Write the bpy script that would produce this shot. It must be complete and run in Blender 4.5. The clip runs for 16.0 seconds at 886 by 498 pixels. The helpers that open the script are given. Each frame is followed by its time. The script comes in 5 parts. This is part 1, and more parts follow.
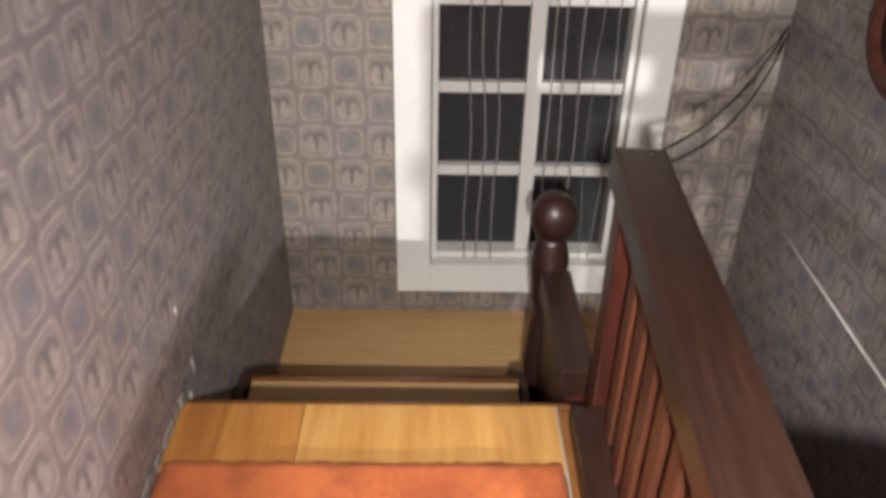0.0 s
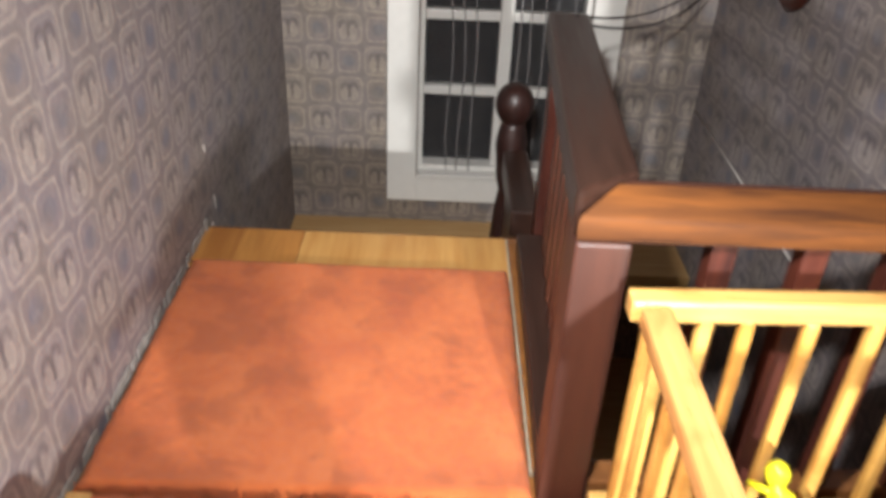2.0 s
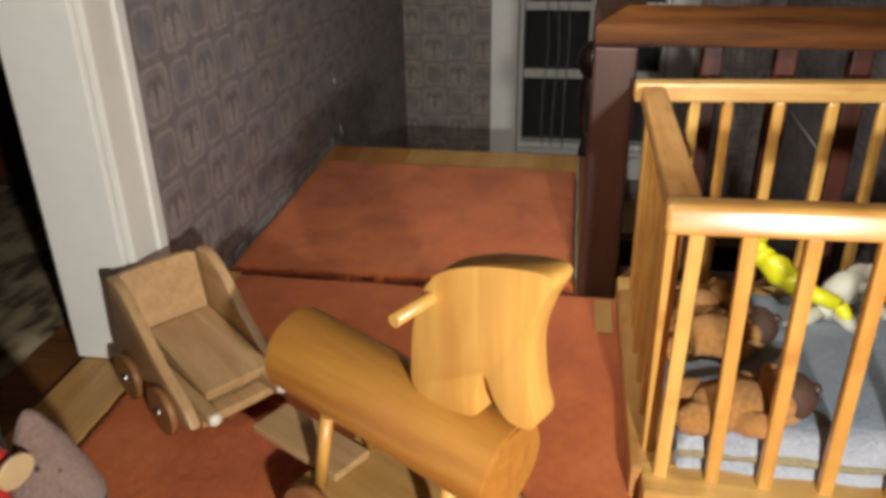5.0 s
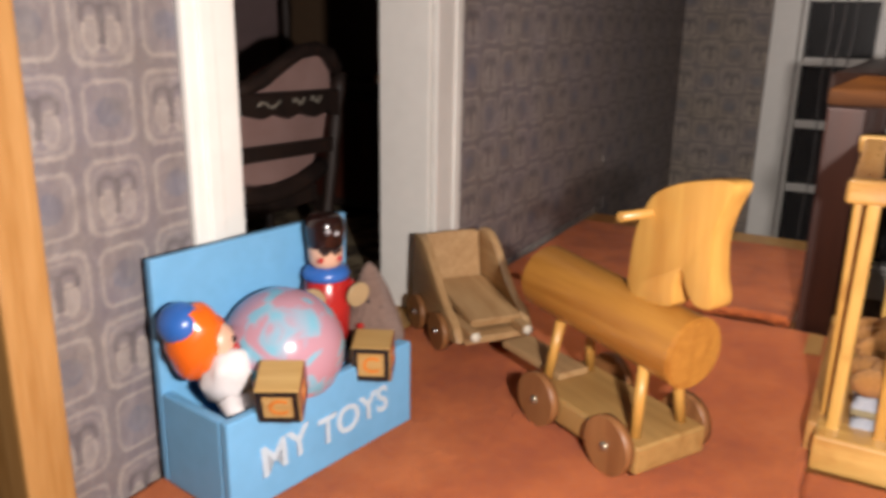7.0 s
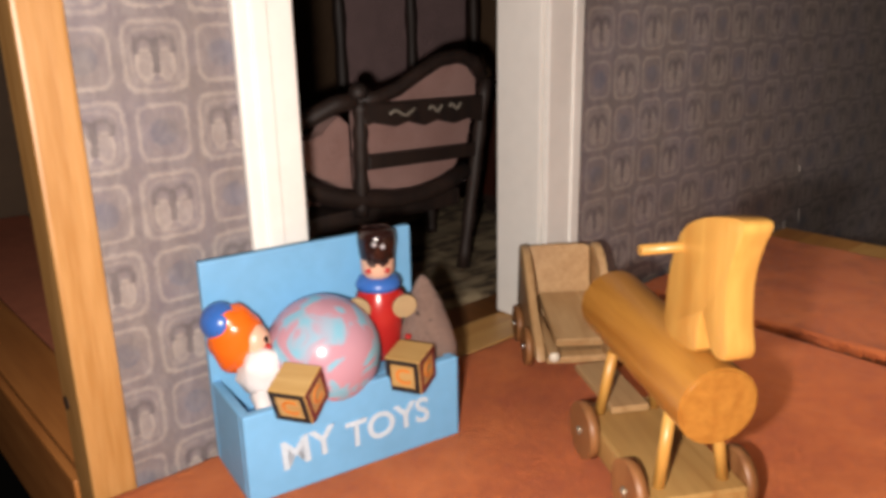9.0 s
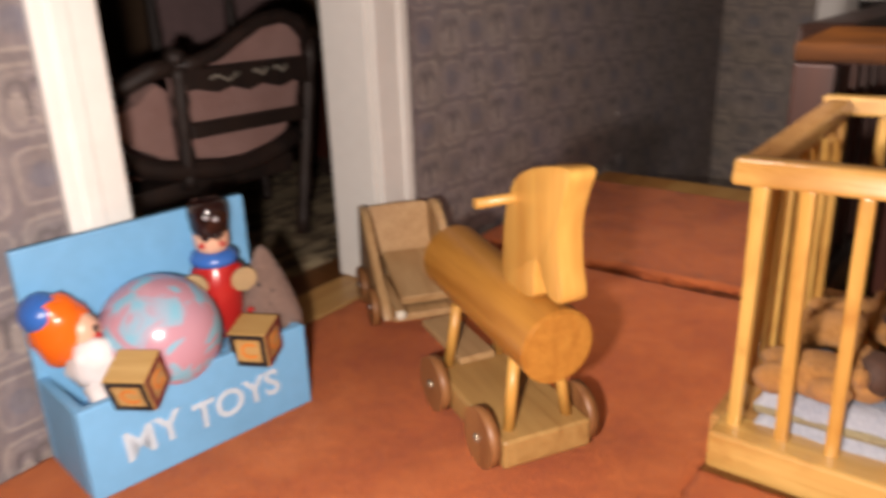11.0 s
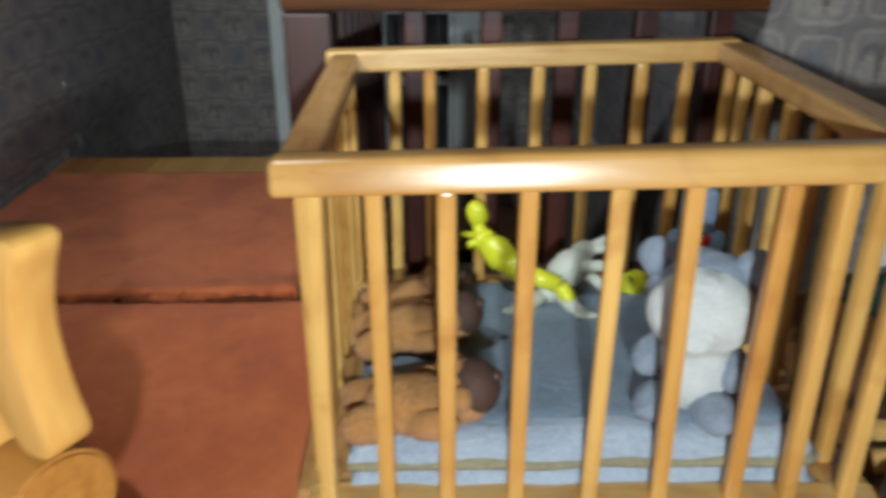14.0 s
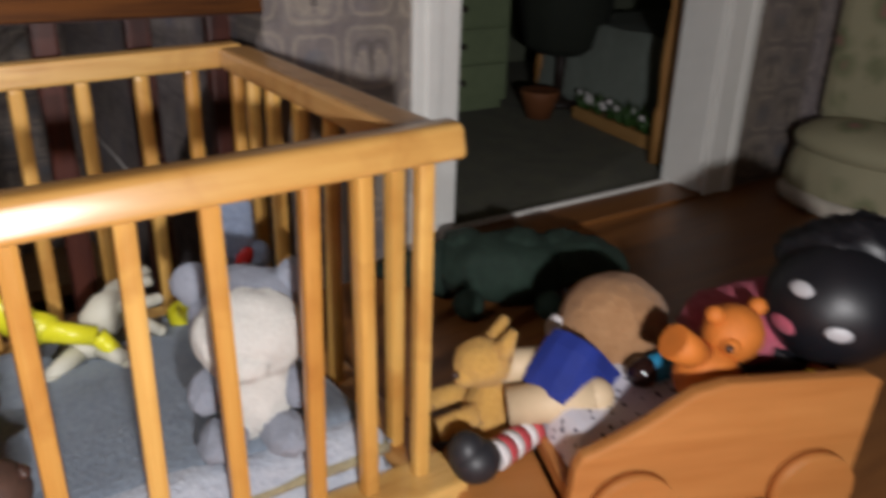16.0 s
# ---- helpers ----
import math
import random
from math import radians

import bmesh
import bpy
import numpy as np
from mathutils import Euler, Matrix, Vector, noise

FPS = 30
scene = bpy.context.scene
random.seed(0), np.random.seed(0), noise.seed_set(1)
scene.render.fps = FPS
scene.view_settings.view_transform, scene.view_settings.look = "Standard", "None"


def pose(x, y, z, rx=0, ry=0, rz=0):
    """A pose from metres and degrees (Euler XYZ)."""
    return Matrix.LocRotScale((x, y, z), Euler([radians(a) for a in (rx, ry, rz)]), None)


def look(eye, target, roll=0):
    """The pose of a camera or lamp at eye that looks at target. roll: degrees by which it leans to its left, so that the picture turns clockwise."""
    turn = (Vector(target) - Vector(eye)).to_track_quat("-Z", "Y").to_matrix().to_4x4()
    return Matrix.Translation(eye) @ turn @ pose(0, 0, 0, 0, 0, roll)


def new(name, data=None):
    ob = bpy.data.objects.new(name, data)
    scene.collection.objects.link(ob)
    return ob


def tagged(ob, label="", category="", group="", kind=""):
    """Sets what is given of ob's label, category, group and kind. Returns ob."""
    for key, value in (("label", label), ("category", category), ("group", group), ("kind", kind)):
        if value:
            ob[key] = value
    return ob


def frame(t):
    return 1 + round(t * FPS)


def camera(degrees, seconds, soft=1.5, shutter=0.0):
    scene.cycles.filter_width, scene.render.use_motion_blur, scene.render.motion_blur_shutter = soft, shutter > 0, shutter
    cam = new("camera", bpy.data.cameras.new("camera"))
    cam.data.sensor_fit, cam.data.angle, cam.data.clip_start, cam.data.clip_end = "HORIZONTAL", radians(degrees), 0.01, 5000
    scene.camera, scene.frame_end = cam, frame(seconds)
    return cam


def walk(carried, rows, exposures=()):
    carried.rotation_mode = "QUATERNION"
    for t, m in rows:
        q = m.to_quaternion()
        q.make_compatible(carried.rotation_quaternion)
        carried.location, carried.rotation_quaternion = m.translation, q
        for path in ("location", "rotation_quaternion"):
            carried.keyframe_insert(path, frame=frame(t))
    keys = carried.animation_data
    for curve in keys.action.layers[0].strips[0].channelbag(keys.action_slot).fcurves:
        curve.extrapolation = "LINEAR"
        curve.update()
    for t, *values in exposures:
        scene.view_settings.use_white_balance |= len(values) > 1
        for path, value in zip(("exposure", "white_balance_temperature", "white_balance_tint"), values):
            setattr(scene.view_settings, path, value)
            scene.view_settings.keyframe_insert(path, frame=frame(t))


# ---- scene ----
cam = camera(58.39, 16.0, soft=3.8, shutter=0.8)
PATH = [
    (0, (-0.00329, 0.01676, 0.15696), (0.00189, 0.43835, -0.11181), 1.02),
    (0.5, (-0.00287, -0.01032, 0.15631), (-0.00171, 0.41686, -0.10352), 2.02),
    (1, (-0.00013, -0.02757, 0.15369), (-0.00097, 0.40150, -0.10302), 2.23),
    (1.5, (0.00271, -0.04220, 0.14926), (0.00856, 0.38338, -0.11314), 2.59),
    (2, (0.00612, -0.05621, 0.14378), (0.01166, 0.36762, -0.12143), 2.69),
    (2.5, (0.01117, -0.07282, 0.13897), (0.01845, 0.34989, -0.12799), 2.36),
    (3, (0.00871, -0.08320, 0.13130), (0.00489, 0.34175, -0.13214), 2.07),
    (3.5, (0.01407, -0.09707, 0.12939), (0.00366, 0.33006, -0.13032), 1.96),
    (4, (0.01579, -0.11688, 0.12028), (-0.01166, 0.31748, -0.12585), 2.30),
    (4.2, (0.01722, -0.12094, 0.11737), (-0.01894, 0.31589, -0.12321), 1.34),
    (6.3, (0.04996, -0.16490, 0.10121), (-0.12003, 0.27681, -0.06003), 0.62),
    (6.5, (0.05277, -0.17365, 0.09703), (-0.13742, 0.26470, -0.05022), 1.06),
    (7, (0.04744, -0.19174, 0.09313), (-0.18521, 0.22804, -0.04708), 0.99),
    (7.5, (0.06118, -0.19053, 0.08848), (-0.21156, 0.20449, -0.05140), 0.68),
    (8, (0.07533, -0.17923, 0.09223), (-0.27289, 0.15029, -0.04976), -1.04),
    (8.2, (0.07711, -0.17353, 0.09560), (-0.28446, 0.14054, -0.04804), -1.11),
    (10.5, (0.09468, -0.15494, 0.10046), (-0.24344, 0.17697, -0.05924), -0.70),
    (11, (0.08409, -0.15896, 0.09930), (-0.19893, 0.21513, -0.07379), -2.00),
    (11.5, (0.07187, -0.15645, 0.09790), (-0.15409, 0.24972, -0.08642), -1.97),
    (12, (0.05929, -0.14519, 0.09966), (-0.11936, 0.28160, -0.08989), -1.94),
    (12.5, (0.05848, -0.14947, 0.09216), (-0.09111, 0.28499, -0.10499), -0.97),
    (13, (0.05748, -0.12954, 0.08925), (-0.03269, 0.31865, -0.11323), -0.58),
    (13.5, (0.06093, -0.11625, 0.09049), (0.01905, 0.33850, -0.11310), -0.42),
    (14, (0.06227, -0.11091, 0.09449), (0.07276, 0.34408, -0.11259), 0.12),
    (14.5, (0.07076, -0.10560, 0.09099), (0.12501, 0.34486, -0.11912), 0.03),
    (15, (0.07468, -0.10126, 0.09122), (0.19910, 0.33796, -0.11275), 1.23),
    (15.4, (0.07237, -0.09979, 0.09456), (0.25492, 0.32156, -0.10328), 1.46),
    (15.5, (0.07366, -0.09784, 0.09446), (0.27504, 0.31474, -0.10360), 1.82),
    (16, (0.07081, -0.10252, 0.09237), (0.33028, 0.27618, -0.10577), 1.64),
]
EXPOSURES = [
    (0.0, 1.28, 6250, 10), (0.5, 1.36, 6150, 10), (1.5, 1.25, 6100, 11), (2.5, 0.76, 6050, 1), (3.0, 0.55, 5650, 4), (3.5, 0.16, 5450, 0), (4.2, -0.33, 6000, -1), (6.5, -0.72, 6600, 12), (8.2, -0.57, 6850, 12),
    (10.5, -0.67, 7050, 18), (11.5, -0.72, 6950, 15), (12.5, -0.62, 6350, 9), (13.0, -0.74, 5850, 6), (13.5, -0.84, 5150, -9), (14.5, -0.98, 5150, -6), (15.3, -0.98, 5550, 1), (16.0, -0.95, 6050, 9),
]
walk(cam, [(t, look(eye, target, roll)) for t, eye, target, roll in PATH], EXPOSURES)

# ---- light: one hand-held torch as two fixed lamps, near the middle of its way, and its first place over the stairs ----
world = bpy.data.worlds.new("dark_room")
scene.world = world
world.use_nodes = True
world.node_tree.nodes["Background"].inputs[0].default_value = (1.0, 0.86, 0.7, 1)
world.node_tree.nodes["Background"].inputs[1].default_value = 0.002


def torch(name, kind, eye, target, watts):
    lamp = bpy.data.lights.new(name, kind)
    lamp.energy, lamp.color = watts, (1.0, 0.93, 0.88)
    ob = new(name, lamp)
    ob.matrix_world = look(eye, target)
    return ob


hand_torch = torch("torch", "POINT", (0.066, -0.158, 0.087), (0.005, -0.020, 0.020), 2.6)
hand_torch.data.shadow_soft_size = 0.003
# added stand-in lamp for the torch's early place, burning all along
stair_stand_in = torch("torch", "AREA", (0.000, -0.014, 0.155), (0.050, 0.165, 0.000), 0.170)
stair_stand_in.data.shape, stair_stand_in.data.size, stair_stand_in.data.spread = "DISK", 0.006, radians(112)


# ---- materials ----
class Nodes:
    """Short hand for node trees: m.math('ADD', a, b) and so on; a, b are sockets or numbers."""

    def __init__(self, name):
        self.mat = bpy.data.materials.new(name)
        self.mat.use_nodes = True
        self.tree = self.mat.node_tree
        self.bsdf = self.tree.nodes["Principled BSDF"]
        self.coord = self.tree.nodes.new("ShaderNodeTexCoord").outputs["Object"]

    def put(self, socket, value):
        if isinstance(value, (int, float)):
            socket.default_value = value
        elif isinstance(value, tuple):
            socket.default_value = (*value, 1) if len(value) == 3 and len(socket.default_value) == 4 else value
        else:
            self.tree.links.new(value, socket)

    def math(self, op, *args):
        n = self.tree.nodes.new("ShaderNodeMath")
        n.operation = op
        for s, v in zip(n.inputs, args):
            self.put(s, v)
        return n.outputs[0]

    def scaled(self, scale, source=None, offset=(0, 0, 0)):
        n = self.tree.nodes.new("ShaderNodeMapping")
        self.put(n.inputs[0], source or self.coord)
        n.inputs["Scale"].default_value = scale
        self.put(n.inputs["Location"], offset)
        return n.outputs[0]

    def noise(self, vec, scale, detail=4.0, rough=0.55, distort=0.0):
        n = self.tree.nodes.new("ShaderNodeTexNoise")
        self.put(n.inputs["Vector"], vec)
        n.inputs["Scale"].default_value = scale
        n.inputs["Detail"].default_value = detail
        n.inputs["Roughness"].default_value = rough
        n.inputs["Distortion"].default_value = distort
        return n.outputs[0]

    def ramp(self, fac, *stops):
        n = self.tree.nodes.new("ShaderNodeValToRGB")
        el = n.color_ramp.elements
        while len(el) < len(stops):
            el.new(0.5)
        for e, (p, c) in zip(el, stops):
            e.position, e.color = p, (*c, 1) if isinstance(c, tuple) else (c, c, c, 1)
        self.put(n.inputs[0], fac)
        return n.outputs[0]

    def mix(self, fac, a, b, kind="MIX"):
        n = self.tree.nodes.new("ShaderNodeMix")
        n.data_type, n.blend_type = "RGBA", kind
        self.put(n.inputs["Factor"], fac)
        self.put(n.inputs[6], a)
        self.put(n.inputs[7], b)
        return n.outputs[2]

    def random(self):
        return self.tree.nodes.new("ShaderNodeObjectInfo").outputs["Random"]

    def split(self, vec):
        n = self.tree.nodes.new("ShaderNodeSeparateXYZ")
        self.put(n.inputs[0], vec)
        return n.outputs

    def bump(self, height, strength, distance):
        n = self.tree.nodes.new("ShaderNodeBump")
        n.inputs["Strength"].default_value = strength
        n.inputs["Distance"].default_value = distance
        self.put(n.inputs["Height"], height)
        self.put(self.bsdf.inputs["Normal"], n.outputs[0])

    def done(self, colour, rough=0.6, **more):
        self.put(self.bsdf.inputs["Base Color"], colour)
        self.put(self.bsdf.inputs["Roughness"], rough)
        for k, v in more.items():
            self.put(self.bsdf.inputs[k.replace("_", " ")], v)
        return self.mat


def wood(name, light, dark, along="x", grain=1.0, rough=0.45, bump=0.25, coat=0.0, sheen=0.25, stain=0.0):
    """Wood with long grain along one axis of the object, some rings and blotches; every piece differs a little."""
    m = Nodes(name)
    stretch = {"x": (0.08, 1, 1), "y": (1, 0.08, 1), "z": (1, 1, 0.08)}[along]
    shift = m.math("MULTIPLY", m.random(), 7.0)
    vec = m.scaled(stretch, offset=shift)
    fine = m.noise(vec, 900 * grain, 5, 0.6)
    rings = m.noise(vec, 170 * grain, 3, 0.5, 1.5)
    blot = m.noise(m.scaled((1, 1, 1), offset=shift), 35, 3)
    g = m.math("ADD", m.math("MULTIPLY", fine, 0.45), m.math("MULTIPLY", rings, 0.55))
    col = m.ramp(g, (0.36, dark), (0.64, light))
    col = m.mix(m.math("MULTIPLY", blot, 0.35), col, dark)
    if stain:
        old = m.ramp(m.noise(m.scaled((1, 1, 1), offset=shift), 62, 4, 0.6, 0.5), (0.50, 0.0), (0.68, stain))
        col = m.mix(old, col, tuple(c * k for c, k in zip(dark, (0.72, 0.60, 0.50))))
        tint = m.ramp(m.random(), (0, (1.0, 0.84, 0.66)), (1, (1.0, 1.0, 1.0)))
        col = m.mix(1.0, col, tint, "MULTIPLY")
    piece = m.ramp(m.random(), (0, 0.82), (1, 1.0))
    col = m.mix(1.0, col, piece, "MULTIPLY")
    m.bump(g, bump, 0.0004)
    return m.done(col, m.math("ADD", m.math("MULTIPLY", fine, 0.25), rough - 0.12), Coat_Weight=coat, Coat_Roughness=sheen)


def paint(name, colour, rough=0.5, worn=0.08, scale=220, bump=0.15, **more):
    m = Nodes(name)
    a = m.noise(m.coord, scale, 5, 0.6)
    b = m.noise(m.coord, 28, 3)
    k = m.math("ADD", m.math("MULTIPLY", a, 0.5), m.math("MULTIPLY", b, 0.5))
    low = tuple(c * (1 - 2.2 * worn) for c in colour)
    m.bump(a, bump, 0.0003)
    return m.done(m.ramp(k, (0.35, low), (0.62, colour)), rough, **more)


def plush(name, colour, shade, scale=900):
    m = Nodes(name)
    a = m.noise(m.coord, scale, 4, 0.7)
    b = m.noise(m.coord, 90, 3)
    k = m.math("ADD", m.math("MULTIPLY", a, 0.6), m.math("MULTIPLY", b, 0.4))
    m.bump(a, 0.9, 0.0012)
    return m.done(m.ramp(k, (0.36, shade), (0.62, colour)), 0.95, Sheen_Weight=0.12)


def wallpaper(name, axis, wide, high, along, up, tint=(1.0, 1.0, 1.0)):
    """Checkered paper of framed scrolled medallions and framed ovals."""
    m = Nodes(name)
    s = m.split(m.coord)
    u = m.math("DIVIDE", m.math("ADD", s[axis], along), wide)
    v = m.math("DIVIDE", m.math("ADD", s[2], up), high)
    fu = m.math("SUBTRACT", m.math("FRACT", u), 0.5)
    fv = m.math("SUBTRACT", m.math("FRACT", v), 0.5)
    odd = m.math("MODULO", m.math("ADD", m.math("FLOOR", u), m.math("FLOOR", v)), 2.0)
    # the frames: the large cells bulge over the small ones
    big = m.math("SUBTRACT", 1.0, odd)
    size = m.math("SUBTRACT", 0.490, m.math("MULTIPLY", odd, 0.085))
    au, av = m.math("ABSOLUTE", fu), m.math("ABSOLUTE", fv)
    p4 = m.math("POWER", m.math("ADD", m.math("POWER", au, 5.0), m.math("POWER", av, 5.0)), 0.2)
    wob = m.math("MULTIPLY", m.math("SUBTRACT", m.noise(m.coord, 700, 3), 0.5), 0.18)
    d = m.math("ADD", m.math("DIVIDE", p4, size), wob)

    def band(x, mid, half):
        return m.math("MAXIMUM", m.math("SUBTRACT", 1.0, m.math("DIVIDE", m.math("ABSOLUTE", m.math("SUBTRACT", x, mid)), half)), 0.0)

    def far(cx, cy, rx, ry):
        """1 on the rim of an ellipse on either side of the middle line."""
        du = m.math("DIVIDE", m.math("SUBTRACT", au, cx), rx)
        dv = m.math("DIVIDE", m.math("SUBTRACT", fv, cy), ry)
        rr = m.math("SQRT", m.math("ADD", m.math("MULTIPLY", du, du), m.math("MULTIPLY", dv, dv)))
        return m.math("ADD", rr, m.math("MULTIPLY", wob, 1.4))

    def fill(x):
        return m.math("MINIMUM", m.math("MAXIMUM", m.math("MULTIPLY", m.math("SUBTRACT", 1.12, x), 4.0), 0.0), 1.0)

    frame_line = m.math("ADD", m.math("MULTIPLY", band(d, 0.90, 0.12), 0.64), m.math("MULTIPLY", m.math("MULTIPLY", band(d, 0.70, 0.09), 0.3), big))
    gap = m.math("GREATER_THAN", d, 1.0)
    # two pale pears under a pair of dark curled horns, or a plain oval
    pears = far(0.150, -0.11, 0.135, 0.205)
    horns = m.math("MULTIPLY", band(far(0.145, 0.11, 0.135, 0.125), 1.0, 0.55), m.math("GREATER_THAN", fv, 0.03))
    stem = m.math("MULTIPLY", m.math("LESS_THAN", m.math("ADD", au, m.math("MULTIPLY", wob, 0.5)), 0.055), m.math("LESS_THAN", av, 0.22))
    dark = m.math("MULTIPLY", m.math("MINIMUM", m.math("ADD", horns, stem), 1.0), big)
    light = m.math("ADD", frame_line, m.math("MULTIPLY", m.math("ADD", m.math("MULTIPLY", fill(pears), 0.45), m.math("MULTIPLY", band(pears, 0.95, 0.30), 0.35)), big))
    lines = m.math("MINIMUM", light, 1.0)
    oval = m.math("MULTIPLY", fill(far(0.0, 0.0, 0.215, 0.185)), odd)
    soft_tint = m.ramp(m.noise(m.coord, 38, 4, 0.65), (0.40, (0.168, 0.138, 0.114)), (0.60, (0.168, 0.144, 0.152)))
    ground_col = m.mix(m.ramp(m.noise(m.coord, 260, 4), (0.3, 0.0), (0.7, 0.5)), soft_tint, (0.245, 0.208, 0.172))
    blue = m.ramp(m.noise(m.coord, 75, 2), (0.40, (0.120, 0.112, 0.106)), (0.60, (0.112, 0.126, 0.158)))
    col = m.mix(m.math("MULTIPLY", oval, 0.72), ground_col, blue)
    col = m.mix(m.math("MULTIPLY", lines, m.ramp(m.noise(m.coord, 420, 3), (0.3, 0.40), (0.7, 0.95))), col, (0.520, 0.445, 0.330))
    col = m.mix(m.math("MULTIPLY", dark, 0.88), col, (0.085, 0.072, 0.066))
    col = m.mix(m.math("MULTIPLY", gap, 0.20), col, (0.120, 0.100, 0.084))
    worn = m.noise(m.coord, 22, 4)
    col = m.mix(m.math("MULTIPLY", worn, 0.12), col, (0.24, 0.21, 0.19))
    mottle = m.ramp(m.noise(m.scaled((1.0, 1.0, 0.55)), 330, 4, 0.7, 0.6), (0.36, (0.120, 0.094, 0.094)), (0.50, (0.190, 0.158, 0.140)), (0.64, (0.300, 0.256, 0.215)))
    col = m.mix(1.0, m.mix(0.30, col, mottle), tint, "MULTIPLY")
    m.bump(m.math("ADD", lines, m.math("MULTIPLY", m.noise(m.coord, 1500, 2), 0.5)), 0.25, 0.0002)
    return m.done(col, 0.62)


OAK = wood("oak", (0.56, 0.33, 0.12), (0.40, 0.20, 0.06), "x", 1.0, 0.42)
OAK_Y = wood("oak", (0.56, 0.33, 0.12), (0.40, 0.20, 0.06), "y", 1.0, 0.42)
ORANGE_OAK = wood("orange_oak", (0.50, 0.20, 0.055), (0.36, 0.125, 0.032), "x", 0.8, 0.4)
OAK_Z = wood("oak", (0.52, 0.28, 0.10), (0.38, 0.18, 0.05), "z", 1.0, 0.42)
FLOOR_WOOD = wood("floor_wood", (0.280, 0.115, 0.030), (0.155, 0.058, 0.016), "x", 0.6, 0.40)
PALE_WOOD = wood("pale_wood", (0.60, 0.40, 0.19), (0.46, 0.27, 0.10), "x", 0.9, 0.5)
RAMIN = wood("ramin", (0.72, 0.46, 0.13), (0.56, 0.30, 0.07), "z", 0.8, 0.36, coat=0.3, stain=0.7)
RAMIN_X = wood("ramin", (0.72, 0.48, 0.16), (0.56, 0.32, 0.09), "x", 0.8, 0.30, coat=1.0, sheen=0.34, stain=0.6)
RAMIN_Y = wood("ramin", (0.60, 0.36, 0.14), (0.42, 0.22, 0.07), "y", 0.8, 0.30, coat=0.4, stain=0.8)
MAHOGANY = wood("mahogany", (0.095, 0.024, 0.013), (0.030, 0.009, 0.007), "z", 0.7, 0.42, coat=0.12)
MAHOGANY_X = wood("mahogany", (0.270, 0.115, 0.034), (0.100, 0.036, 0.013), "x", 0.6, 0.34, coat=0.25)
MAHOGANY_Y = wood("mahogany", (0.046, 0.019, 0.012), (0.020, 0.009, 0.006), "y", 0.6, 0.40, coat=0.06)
# lighter orange of the rail's front: wear, with torch gleam painted in
HANDRAIL = wood("worn_lit_mahogany", (0.145, 0.050, 0.010), (0.036, 0.013, 0.005), "x", 0.9, 0.66, coat=0.0)
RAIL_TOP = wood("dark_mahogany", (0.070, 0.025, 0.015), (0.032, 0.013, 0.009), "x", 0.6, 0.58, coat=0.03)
for worn, level in ((HANDRAIL, 0.12), (RAIL_TOP, 0.25), (MAHOGANY, 0.3)):
    shader = next(n for n in worn.node_tree.nodes if n.type == "BSDF_PRINCIPLED")
    shader.inputs["Specular IOR Level"].default_value = level
POST_WOOD = wood("post_mahogany", (0.066, 0.020, 0.010), (0.028, 0.009, 0.006), "z", 0.5, 0.5, coat=0.02)
RED_WOOD = wood("red_mahogany", (0.115, 0.034, 0.014), (0.048, 0.015, 0.008), "z", 0.5, 0.5, coat=0.02, sheen=0.05)
BLACK_WOOD = wood("black_mahogany", (0.046, 0.016, 0.012), (0.018, 0.008, 0.007), "z", 0.7, 0.40, coat=0.12)
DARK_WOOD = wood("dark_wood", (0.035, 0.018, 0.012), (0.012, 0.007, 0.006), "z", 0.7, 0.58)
PLATFORM_WOOD = wood("platform_wood", (0.48, 0.29, 0.10), (0.34, 0.18, 0.055), "x", 0.8, 0.45)
TOY_WOOD = wood("toy_wood", (0.52, 0.245, 0.045), (0.35, 0.140, 0.023), "x", 0.8, 0.40, coat=0.2)
TOY_WOOD_Z = wood("toy_wood", (0.62, 0.35, 0.085), (0.50, 0.24, 0.050), "z", 0.8, 0.40, coat=0.2)
CART_WOOD = wood("cart_wood", (0.54, 0.35, 0.17), (0.38, 0.215, 0.09), "x", 0.8, 0.5)
WHEEL_WOOD = wood("wheel_wood", (0.34, 0.155, 0.055), (0.21, 0.085, 0.030), "z", 0.8, 0.45)
WHITE = paint("white_gloss_paint", (0.78, 0.77, 0.73), 0.35, 0.03)
# same paper twice; the side walls' copy has a bluish light cast in its colour
PAPER_Y = wallpaper("wallpaper", 1, 0.0140, 0.0150, 1.0, 0.9965, tint=(0.96, 0.98, 1.10))
PAPER_X = wallpaper("wallpaper", 0, 0.0147, 0.0160, 1.0182, 1.0055)
BLUE = paint("blue_paint", (0.150, 0.400, 0.660), 0.5, 0.06)


def carpet_material(name, stained):
    m = Nodes(name)
    fine = m.noise(m.coord, 1900, 4, 0.7)
    mid = m.noise(m.coord, 300, 3)
    big = m.noise(m.coord, 40, 3, 0.55, 0.6)
    k = m.math("ADD", m.math("MULTIPLY", fine, 0.30), m.math("ADD", m.math("MULTIPLY", mid, 0.2), m.math("MULTIPLY", big, 0.5)))
    m.bump(m.math("ADD", fine, m.math("MULTIPLY", mid, 0.8)), 0.8, 0.0012)
    col = m.ramp(k, (0.36, (0.42, 0.085, 0.022)), (0.50, (0.55, 0.128, 0.026)), (0.62, (0.63, 0.168, 0.040)))
    stain = m.ramp(m.noise(m.scaled((1, 1, 1), offset=(3.1, 0.7, 0)), 78, 3, 0.55, 0.4), (0.51, 0.0), (0.63, stained))
    return m.done(m.mix(stain, col, (0.35, 0.078, 0.016)), 0.95, Sheen_Weight=0.07)


CARPET = carpet_material("orange_carpet", 0.55)
